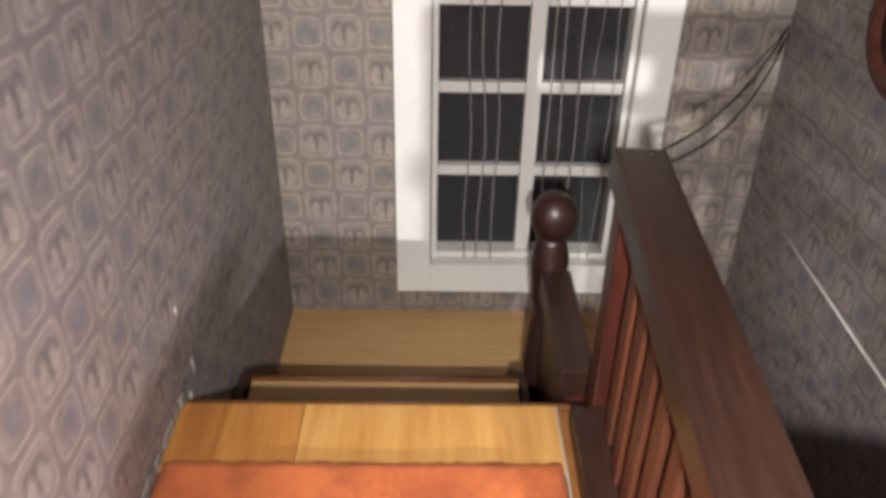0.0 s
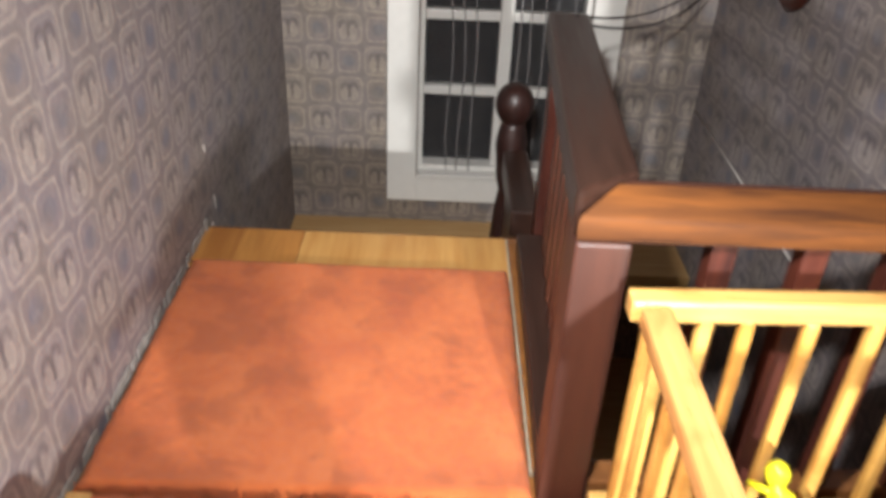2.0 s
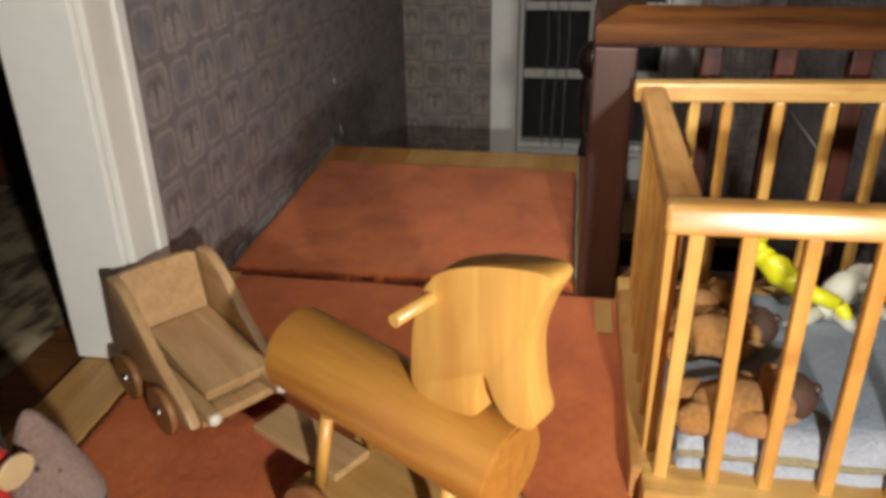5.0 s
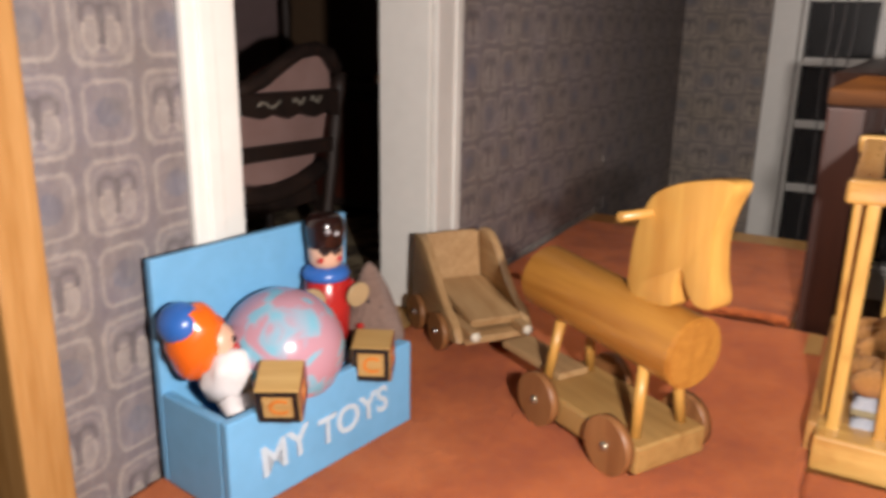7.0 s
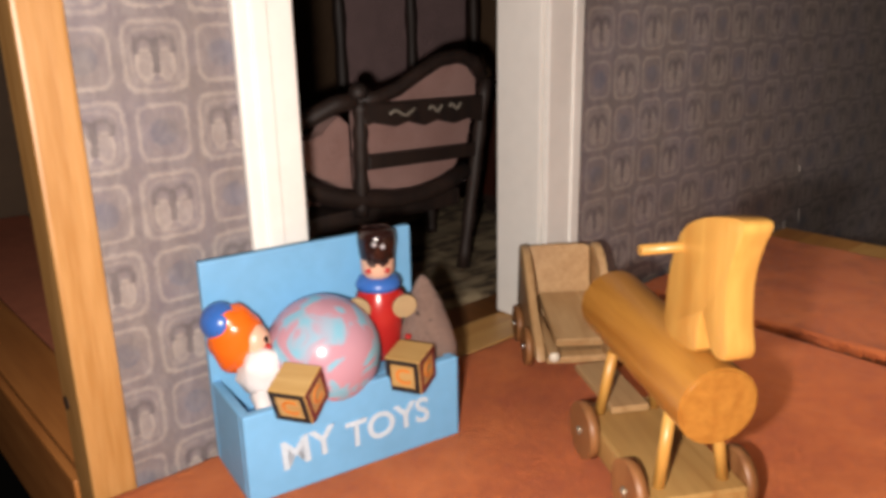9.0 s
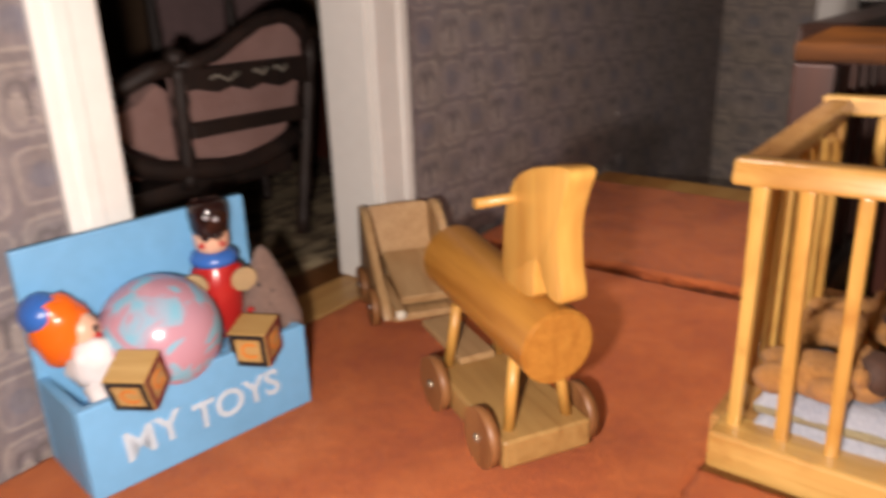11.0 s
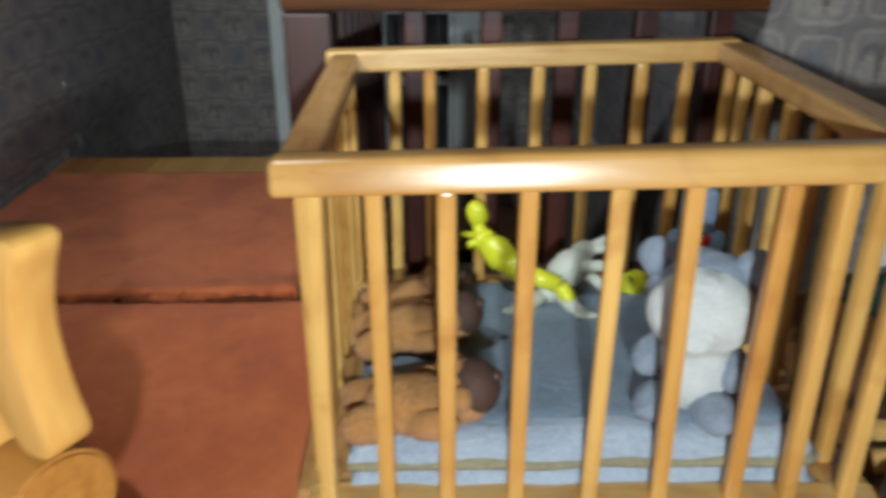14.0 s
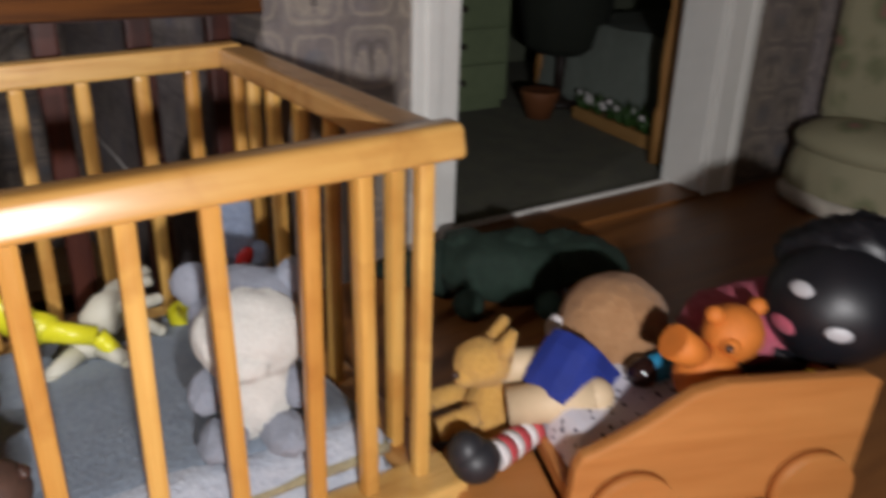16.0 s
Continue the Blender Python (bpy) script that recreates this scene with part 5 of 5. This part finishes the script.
PINK = plush("pink_felt", (0.560, 0.110, 0.170), (0.380, 0.060, 0.100))
bm = B()
ball(bm, (0, 0, 0.0100), (0.0165, 0.0100, 0.0070), 0, pose(0, 0, 0, 0, 0, -25), 22, 0.15)
solid("pink_cushion", bm, [PINK], "crumpled pink felt cushion under the toys in the wagon", "cushion", m=pose(0.1930, -0.0305, 0.0150))
ORANGE_PLUSH = paint("orange_felt", (0.650, 0.190, 0.022), 0.7, 0.12)
out = [
    ("body", ORANGE_PLUSH, ball(B(), (0, 0, 0.0065), (0.0062, 0.0055, 0.0065), 0, None, 20, 0.05), ""),
    ("head", ORANGE_PLUSH, ball(B(), (0.0058, 0.0008, 0.0135), (0.0060, 0.0054, 0.0056), 0, None, 20, 0.05), ""),
    ("muzzle", ORANGE_PLUSH, ball(B(), (0.0020, -0.0028, 0.0134), (0.0020, 0.0020, 0.0018), 0, None, 10), ""),
    ("nose", PAW_AND_SHADE, ball(B(), (0.0006, -0.0040, 0.0138), 0.0008, 0, None, 8), "dark nose"),
    ("arm", ORANGE_PLUSH, rod(B(), (-0.002, 0.0, 0.0105), (-0.0080, 0.0010, 0.0145), 0.0030, 0.0034, 12), ""),
    ("leg", ORANGE_PLUSH, rod(B(), (-0.002, -0.003, 0.0030), (-0.0105, -0.0060, -0.0020), 0.0030, 0.0028, 12), ""),
    ("leg", ORANGE_PLUSH, rod(B(), (0.004, -0.003, 0.0030), (0.0030, -0.0085, 0.0000), 0.0030, 0.0028, 12), ""),
]
for dx, dz in ((0.0010, 0.0180), (0.0112, 0.0178)):
    out.append(("ear", ORANGE_PLUSH, ball(B(), (dx, 0.0012, dz), 0.0018, 0, None, 10), ""))
figure("orange_bear", "bright orange felt bear propped in the wooden wagon", "soft toy", pose(0.1692, -0.0354, 0.0180, 0, 0, -10) @ Matrix.Scale(0.88, 4), out)
TURQ = paint("turquoise_cloth", (0.020, 0.230, 0.420), 0.7)
bm = B()
rod(bm, (0, 0, 0.003), (0.0065, 0.0, 0.0040), 0.0030, 0.0030, 14, 0)
ball(bm, (-0.0016, 0, 0.0030), (0.0034, 0.0034, 0.0034), 1, None, 14)
solid("doll_arm", bm, [TURQ, GLOSS_BLACK], "doll arm in a turquoise sleeve with black mitten", "doll arm", m=pose(0.1688, -0.0245, 0.0160, 0, 0, -12) @ Matrix.Scale(0.85, 4))
BLACK_CLOTH = paint("black_cloth", (0.008, 0.008, 0.011), 0.45)
bm = B()
ball(bm, (0, 0, 0), (0.0118, 0.0112, 0.0110), 0, None, 30, 0.03)
ball(bm, (0.0020, 0.0060, 0.0045), (0.0128, 0.0090, 0.0100), 0, None, 44, 0.14, 0.10)
rod(bm, (-0.004, 0.002, -0.008), (-0.0060, 0.006, -0.0180), 0.0070, 0.0080, 16, 0)
for k, (x, z, rad, c) in enumerate(((-0.0055, 0.0050, 0.0019, 1), (0.0015, -0.0005, 0.0019, 1), (-0.0072, -0.0022, 0.0023, 2))):
    d = Vector((x, -math.sqrt(max(0.00001, 0.0113 ** 2 - x * x - z * z)), z))
    ball(bm, d, (rad * 1.2, 0.0006, rad * 0.72), c, d.to_track_quat("-Y", "Z").to_matrix().to_4x4(), 12)
ball(bm, (-0.001, -0.0085, -0.0105), 0.0012, 3, None, 8)
solid("black_rag_doll", bm, [BLACK_CLOTH, EYE_AND_GLINT, PINK, YELLOW], "round-headed black cloth doll lying in the wagon", "doll", m=pose(0.1918, -0.0418, 0.0334, 0, 0, -62) @ Matrix.Scale(0.95, 4))

WAGON = wood("wagon_wood", (0.50, 0.215, 0.058), (0.38, 0.145, 0.034), "x", 0.7, 0.5)
wagon = thing("toy_wagon", pose(0.1780, -0.0400, 0.0017, 0, 0, -22), "orange-brown wooden toy wagon heaped with toys", "toy wagon")
outl = [(-0.0365, 0.0050), (0.0122, 0.0050), (0.0134, 0.0255), (0.0110, 0.0266), (-0.0130, 0.0276), (-0.0178, 0.0266), (-0.0210, 0.0246), (-0.0251, 0.0218), (-0.0292, 0.0196), (-0.0347, 0.0172), (-0.0358, 0.0150)]
part("side_panel", prism(B(), outl, -0.0105, -0.0080, 0.0006), WAGON, wagon)
part("side_panel", prism(B(), [(x, min(z, 0.0105)) for x, z in outl[:2] + outl[2:3] + outl[-1:]], 0.0098, 0.0120, 0.0004), WAGON, wagon)
part("floor_board", box(B(), -0.0355, 0.0118, -0.0080, 0.0098, 0.0060, 0.0090, 0.0004), WAGON, wagon)
part("end_panel", box(B(), 0.0100, 0.0120, -0.0079, 0.0097, 0.0090, 0.0230, 0.0005), WAGON, wagon)
part("end_panel", box(B(), -0.0510, -0.0357, -0.0078, 0.0110, 0.0010, 0.0053, 0.0008), WAGON, wagon)
for x in (-0.0265, 0.0040):
    for y in (-0.0128, 0.0121):
        part("wheel", rod(B(), (x, y, 0.0070), (x, y + 0.0022, 0.0070), 0.0070, 0.0070, 26), WAGON, wagon)

# ---- side room ----
PINKISH = plush("rose_velvet", (0.430, 0.255, 0.225), (0.310, 0.165, 0.140), 1300)
chair = thing("armchair", pose(-0.131, 0, 0.0012), "dark carved armchair with rose velvet seat and back", "chair")


def panel(outline, x0, x1, bevel=0.0008):
    """An upright panel: an outline in y and z, from x0 to x1."""
    return prism(B(), [(y, z) for y, z in outline], -x1, -x0, bevel, m=pose(0, 0, 0, 0, 0, 90))


def turned_post(foot, top, r):
    """A post with turned swellings, from foot to top, in one skin."""
    a, b = Vector(foot), Vector(top)
    steps = (1.0, 1.0, 0.80, 1.10, 0.85, 0.95, 1.05, 0.85, 1.08, 0.78, 1.0, 0.9)
    bm = lathe(B(), [(r * w, (b - a).length * k / (len(steps) - 1)) for k, w in enumerate(steps)], 12)
    turn = (b - a).to_track_quat("Z", "Y").to_matrix().to_4x4()
    bmesh.ops.transform(bm, matrix=Matrix.Translation(a) @ turn, verts=bm.verts[:])
    return bm


part("back_post", turned_post((-0.0025, 0.0395, 0.0), (0.0, 0.0500, 0.0720), 0.0026), DARK_WOOD, chair, "turned dark post")
part("back_post", turned_post((-0.0030, -0.0072, 0.0290), (0.0, -0.0076, 0.0690), 0.0026), DARK_WOOD, chair, "turned dark post")
part("back_post", turned_post((-0.0060, -0.0320, 0.0), (-0.0060, -0.0335, 0.0680), 0.0024), DARK_WOOD, chair, "turned dark post")
part("leg", turned_post((-0.0500, 0.0640, 0.0), (-0.0500, 0.0640, 0.0300), 0.0026), DARK_WOOD, chair)
part("leg", turned_post((-0.0520, -0.0260, 0.0), (-0.0520, -0.0260, 0.0300), 0.0026), DARK_WOOD, chair)
crest = [(-0.0090, 0.0690), (-0.0010, 0.0690), (0.0080, 0.0712), (0.0170, 0.0756), (0.0270, 0.0798), (0.0370, 0.0808), (0.0440, 0.0785), (0.0485, 0.0730)]
part("crest_rail", tube(B(), [(-0.0005, y, z) for y, z in crest], 0.0026, 10), DARK_WOOD, chair, "scrolled dark crest rail")
part("back_rail", panel([(-0.0075, 0.0605), (-0.0030, 0.0612), (0.0060, 0.0590), (0.0120, 0.0602), (0.0190, 0.0580), (0.0250, 0.0595), (0.0330, 0.0572), (0.0400, 0.0585), (0.0465, 0.0565), (0.0475, 0.0662), (-0.0075, 0.0678)], -0.0026, 0.0018), DARK_WOOD, chair, "dark carved rail with a wavy edge")
part("back_rail", panel([(-0.0060, 0.0456), (-0.0060, 0.0506), (0.0440, 0.0488), (0.0435, 0.0438)], -0.0022, 0.0014), DARK_WOOD, chair)
GILT = paint("pale_gilding", (0.30, 0.27, 0.22), 0.4)
for y0, w in ((0.0030, 0.0110), (0.0205, 0.0060), (0.0300, 0.0055)):
    pts = [(0.0020, y0 + w * k / 6, 0.0636 - 0.0000 * k + 0.0011 * math.sin(k * 1.25)) for k in range(7)]
    part("carving", tube(B(), pts, 0.0005, 6), GILT, chair, "pale gilded carving")
for outline in (
    [(-0.0055, 0.0640), (0.0480, 0.0620), (0.0478, 0.0720), (0.0420, 0.0782), (0.0330, 0.0790), (0.0180, 0.0745), (0.0060, 0.0695), (-0.0055, 0.0675)],
    [(-0.0055, 0.0480), (0.0425, 0.0465), (0.0465, 0.0618), (-0.0055, 0.0638)],
    [(-0.0055, 0.0395), (0.0060, 0.0368), (0.0150, 0.0358), (0.0260, 0.0370), (0.0360, 0.0400), (0.0410, 0.0463), (-0.0055, 0.0478)],
):
    part("back_cushion", panel(outline, -0.0100, -0.0030), PINKISH, chair, "rose velvet back")
part("side_wing", panel([(-0.0095, 0.0400), (-0.0150, 0.0412), (-0.0240, 0.0455), (-0.0300, 0.0505), (-0.0325, 0.0570), (-0.0250, 0.0575), (-0.0195, 0.0590), (-0.0160, 0.0625), (-0.0130, 0.0640), (-0.0095, 0.0610)], -0.0120, -0.0040), PINKISH, chair, "padded rose velvet wing")
part("seat", box(B(), -0.0520, -0.0110, -0.0290, 0.0420, 0.0330, 0.0400, 0.0030), PINKISH, chair)
apron = [(-0.0340, 0.0520), (-0.0320, 0.0455), (-0.0240, 0.0400), (-0.0150, 0.0365), (-0.0050, 0.0348), (0.0080, 0.0325), (0.0200, 0.0325), (0.0320, 0.0345), (0.0420, 0.0385)]
part("seat_frame", tube(B(), [(-0.0035, y, z) for y, z in apron], 0.0034, 10), DARK_WOOD, chair, "curved dark seat frame")
part("seat_rail", box(B(), -0.0500, -0.0040, -0.0300, 0.0400, 0.0250, 0.0318, 0.0010), DARK_WOOD, chair)
part("arm", tube(B(), [(-0.0010, -0.0080, 0.0690), (-0.0030, -0.0160, 0.0680), (-0.0060, -0.0240, 0.0640), (-0.0100, -0.0330, 0.0640), (-0.0300, -0.0350, 0.0620)], 0.0030, 10), DARK_WOOD, chair, "scrolled dark arm")
part("finial", ball(B(), (-0.0005, -0.0078, 0.0715), 0.0034, seg=14), DARK_WOOD, chair)

MAUVE = plush("mauve_velvet", (0.260, 0.165, 0.165), (0.180, 0.110, 0.110), 1300)
settee = thing("high_settee", pose(-0.230, 0.0850, 0.0006, 0, 0, 0), "dark-framed settee with a high mauve back by the wall", "settee")
part("back", box(B(), -0.0060, 0.0, -0.0300, 0.0480, 0.0400, 0.1250, 0.0020), MAUVE, settee)
for y in (-0.0330, 0.0090, 0.0510):
    part("post", turned_post((0.0020, y, 0.0), (0.0020, y, 0.1300), 0.0030), DARK_WOOD, settee)
part("top_rail", box(B(), -0.0060, 0.0060, -0.0360, 0.0540, 0.1252, 0.1320, 0.0016), DARK_WOOD, settee)
part("seat", box(B(), -0.0040, 0.0300, -0.0320, 0.0500, 0.0280, 0.0390, 0.0020), MAUVE, settee)

m = Nodes("woven_rug")
s = m.split(m.coord)
n1 = m.noise(m.scaled((1, 0.25, 1)), 260, 4, 0.6)
n2 = m.noise(m.coord, 60, 3, 0.5, 1.0)
RUG = m.done(m.ramp(m.math("ADD", m.math("MULTIPLY", n1, 0.5), m.math("MULTIPLY", n2, 0.5)), (0.42, (0.055, 0.038, 0.022)), (0.50, (0.190, 0.140, 0.080)), (0.58, (0.270, 0.215, 0.130))), 0.95)
m.bump(n1, 0.6, 0.0006)
rug = solid("rug", quilt(-0.330, -0.1060, -0.0580, 0.1250, -0.0004, 0.0016, 31, 60, 50), [RUG], "worn beige and brown patterned rug on the side room floor", "rug")

side_b = thing("sideboard", pose(-0.152, 0.126, 0.0), "dark wooden sideboard against the side room wall", "sideboard")
part("body", box(B(), -0.042, 0.042, -0.018, 0.020, 0.006, 0.0600, 0.0008), DARK_WOOD, side_b)
part("top", box(B(), -0.045, 0.045, -0.021, 0.0205, 0.0602, 0.0640, 0.0008), DARK_WOOD, side_b)
for x in (-0.021, 0.021):
    part("door", box(B(), x - 0.019, x + 0.019, -0.0195, -0.0182, 0.010, 0.0560, 0.0004), MAHOGANY, side_b)
for x in (-0.037, 0.037):
    for y in (-0.014, 0.016):
        part("foot", box(B(), x - 0.003, x + 0.003, y - 0.003, y + 0.003, 0.0, 0.006), DARK_WOOD, side_b)
solid("candlestick", lathe(B(), [(0.010, 0), (0.010, 0.003), (0.006, 0.006), (0.0075, 0.012), (0.0050, 0.018), (0.0070, 0.028), (0.0080, 0.040), (0.0055, 0.052), (0.0065, 0.060), (0.0040, 0.070), (0.0060, 0.076)], 22), [TOY_WOOD_Z], "tall turned oak candlestick on the sideboard", "candlestick", m=pose(-0.150, 0.118, 0.0640))

# ---- bedroom beyond the second doorway ----
GREEN_PAINT = paint("green_gloss", (0.200, 0.250, 0.140), 0.4)
chest = thing("chest_of_drawers", pose(0.260, 0.2330, 0.0), "sage green chest of drawers standing in the bedroom", "chest of drawers")
part("body", box(B(), -0.060, 0.060, -0.024, 0.030, 0.004, 0.074, 0.0008), GREEN_PAINT, chest)
part("top", box(B(), -0.063, 0.063, -0.0275, 0.030, 0.0742, 0.078, 0.0008), GREEN_PAINT, chest)
for z in (0.008, 0.025, 0.042, 0.059):
    d = part("drawer", box(B(), -0.057, 0.057, -0.0268, -0.0242, z, z + 0.0150, 0.0006), GREEN_PAINT, chest)
    for x in (-0.030, 0.030):
        part("knob", ball(B(), (x, -0.0282, z + 0.0075), 0.0016, seg=10), DARK_WOOD, d)
part("plinth", box(B(), -0.058, 0.058, -0.022, 0.028, 0.0, 0.004), GREEN_PAINT, chest)

table = thing("round_table", pose(0.3490, 0.2020, 0.0), "small round table under a dark green cloth", "table")
cl = lathe(B(), [(0.0120, 0.026), (0.0200, 0.031), (0.0235, 0.050), (0.0225, 0.0600), (0.0190, 0.0640)], 30)
for v in cl.verts:
    a = math.atan2(v.co.y, v.co.x)
    v.co.x *= 1 + 0.05 * math.sin(9 * a) * (0.057 - v.co.z) / 0.027
    v.co.y *= 1 + 0.05 * math.sin(9 * a) * (0.057 - v.co.z) / 0.027
part("cloth", cl, paint("dark_green_cloth", (0.016, 0.020, 0.013), 0.9), table)
part("stem", rod(B(), (0, 0, 0.004), (0, 0, 0.032), 0.0030, 0.0030, 14), DARK_WOOD, table)
part("foot", lathe(B(), [(0.0120, 0), (0.0120, 0.0025), (0.0040, 0.0050)], 24), DARK_WOOD, table)
solid("clay_pot", lathe(B(), [(0.0060, 0), (0.0088, 0.010), (0.0098, 0.013), (0.0092, 0.0135), (0.0070, 0.0120)], 24), [paint("terracotta", (0.20, 0.070, 0.022), 0.7)], "terracotta flower pot on the bedroom floor", "pot", m=pose(0.3215, 0.1850, 0.0))
planter = thing("planter", pose(0.3330, 0.1460, 0.0, 0, 0, 80), "low brown trough of green leaves and small white flowers", "planter")
part("trough", box(B(), -0.0320, 0.0300, -0.0035, 0.0035, 0.0, 0.0060, 0.0008), OAK, planter)
LEAF = paint("leaf_green", (0.045, 0.110, 0.022), 0.5)
r = random.Random(4)
bm = B()
for _ in range(80):
    x, y = r.uniform(-0.030, 0.028), r.uniform(-0.003, 0.003)
    a = Vector((x, y, 0.0065))
    b = a + Vector((r.uniform(-0.004, 0.004), r.uniform(-0.003, 0.003), r.uniform(0.003, 0.009)))
    rod(bm, a, b, 0.0010, 0.0002, 4)
part("leaves", bm, LEAF, planter)
bm = B()
for _ in range(16):
    ball(bm, (r.uniform(-0.030, 0.028), r.uniform(-0.003, 0.003), r.uniform(0.009, 0.0130)), 0.0014, 0, None, 6)
part("flowers", bm, CLOTH_WHITE, planter, "small white flowers")
bed = thing("bed", pose(0.3925, 0.1600, 0.0), "oak-posted bed with a pale cover in the bedroom", "bed")
part("post", lathe(B(), [(0.0040, 0), (0.0040, 0.020), (0.0028, 0.024), (0.0038, 0.040), (0.0026, 0.060), (0.0036, 0.090), (0.0024, 0.130), (0.0040, 0.134), (0.0030, 0.140)], 18, at=(-0.0765, -0.0560, 0)), OAK_Z, bed)
part("post", lathe(B(), [(0.0040, 0), (0.0040, 0.020), (0.0028, 0.024), (0.0038, 0.040), (0.0026, 0.060), (0.0036, 0.090), (0.0024, 0.130), (0.0040, 0.134), (0.0030, 0.140)], 18, at=(-0.040, 0.060, 0)), OAK_Z, bed)
part("frame", box(B(), -0.040, 0.055, -0.040, 0.058, 0.012, 0.024, 0.001), OAK, bed)
part("cover", quilt(-0.044, 0.055, -0.044, 0.062, 0.004, 0.042, 41, 30, 30), paint("sage_cover", (0.20, 0.23, 0.20), 0.9), bed)

m = Nodes("floral_chintz")
v1 = m.tree.nodes.new("ShaderNodeTexVoronoi")
v1.inputs["Scale"].default_value = 75
m.put(v1.inputs["Vector"], m.coord)
bloom = m.ramp(m.math("ADD", v1.outputs["Distance"], m.math("MULTIPLY", m.noise(m.coord, 300, 3), 0.35)), (0.26, (0.26, 0.13, 0.11)), (0.42, (0.16, 0.17, 0.09)), (0.66, (0.29, 0.27, 0.17)))
CHINTZ = m.done(bloom, 0.85)
pouf = thing("armchair", pose(0.333, 0.030, 0.0), "floral chintz armchair with a full gathered skirt", "chair")
sk = lathe(B(), [(0.0255, 0.0), (0.0268, 0.004), (0.0262, 0.014), (0.0245, 0.019), (0.0230, 0.020)], 64)
for v in sk.verts:
    a = math.atan2(v.co.y, v.co.x)
    k = 1 + 0.035 * math.sin(17 * a) * max(0, (0.019 - v.co.z) / 0.019)
    v.co.x *= k * 0.62
    v.co.y *= k
part("skirt", sk, CHINTZ, pouf)
frill = lathe(B(), [(0.0262, 0.0002), (0.0282, 0.0016), (0.0278, 0.0046), (0.0262, 0.0062)], 80)
for v in frill.verts:
    a = math.atan2(v.co.y, v.co.x)
    k = 1 + 0.022 * math.sin(31 * a)
    v.co.x *= k * 0.66
    v.co.y *= k
part("frill", frill, paint("cream_frill", (0.55, 0.50, 0.42), 0.9, 0.12), pouf, "gathered cream frill")
part("seat", ball(B(), (0, 0, 0.0225), (0.0165, 0.0262, 0.0085), seg=28, lumpy=0.04), CHINTZ, pouf)
part("back", box(B(), 0.0040, 0.0155, -0.0240, 0.0240, 0.0260, 0.0800, 0.0050), CHINTZ, pouf)

# ---- on the stairwell wall, and the lamp wires ----
plaque = thing("wall_plaque", pose(RIGHT - 0.0002, 0.2500, 0.0900, 0, -90, 0), "small oval dark wooden picture frame on the papered wall", "picture frame")
fr = lathe(B(), [(0.0240, 0.0), (0.0245, 0.0015), (0.0215, 0.0038), (0.0180, 0.0030), (0.0172, 0.0012)], 40)
bmesh.ops.scale(fr, verts=fr.verts[:], vec=(1.0, 0.86, 1.0))
part("frame", fr, MAHOGANY, plaque)
pl = lathe(B(), [(0.0172, 0.0010), (0.0170, 0.0014), (0.0010, 0.0018)], 36)
bmesh.ops.scale(pl, verts=pl.verts[:], vec=(1.0, 0.86, 1.0))
part("picture", pl, paint("blue_grey_picture", (0.070, 0.080, 0.120), 0.4, 0.5, 300), plaque, "blue-grey picture")
bm = B()
rod(bm, (RIGHT - 0.0003, 0.329, -0.0070), (RIGHT - 0.0003, 0.190, -0.0100), 0.0005, 0.0005, 6)
solid("trim", bm, [paint("pale_seam", (0.48, 0.45, 0.42), 0.8)], "pale paper seam along the stairwell wall", "trim", kind="structure")


def wire(points, label):
    bm = B()
    pts = []
    for k in range(25):
        t = k / 24
        a, b, c = (Vector(p) for p in points)
        pts.append(a * (1 - t) ** 2 + b * 2 * t * (1 - t) + c * t * t)
    tube(bm, pts, 0.00038, 6)
    return solid("lamp_wire", bm, [BLACK], label, "wire", "lamp wires over the stairwell")


wire(((0.045, 0.178, 0.0800), (0.090, 0.250, 0.0560), (0.1372, 0.331, 0.0640)), "thin black twisted lamp wire slung across the stairwell")
wire(((0.0455, 0.174, 0.0790), (0.094, 0.250, 0.0500), (0.1373, 0.330, 0.0610)), "thin black lamp wire hanging beside its twin")
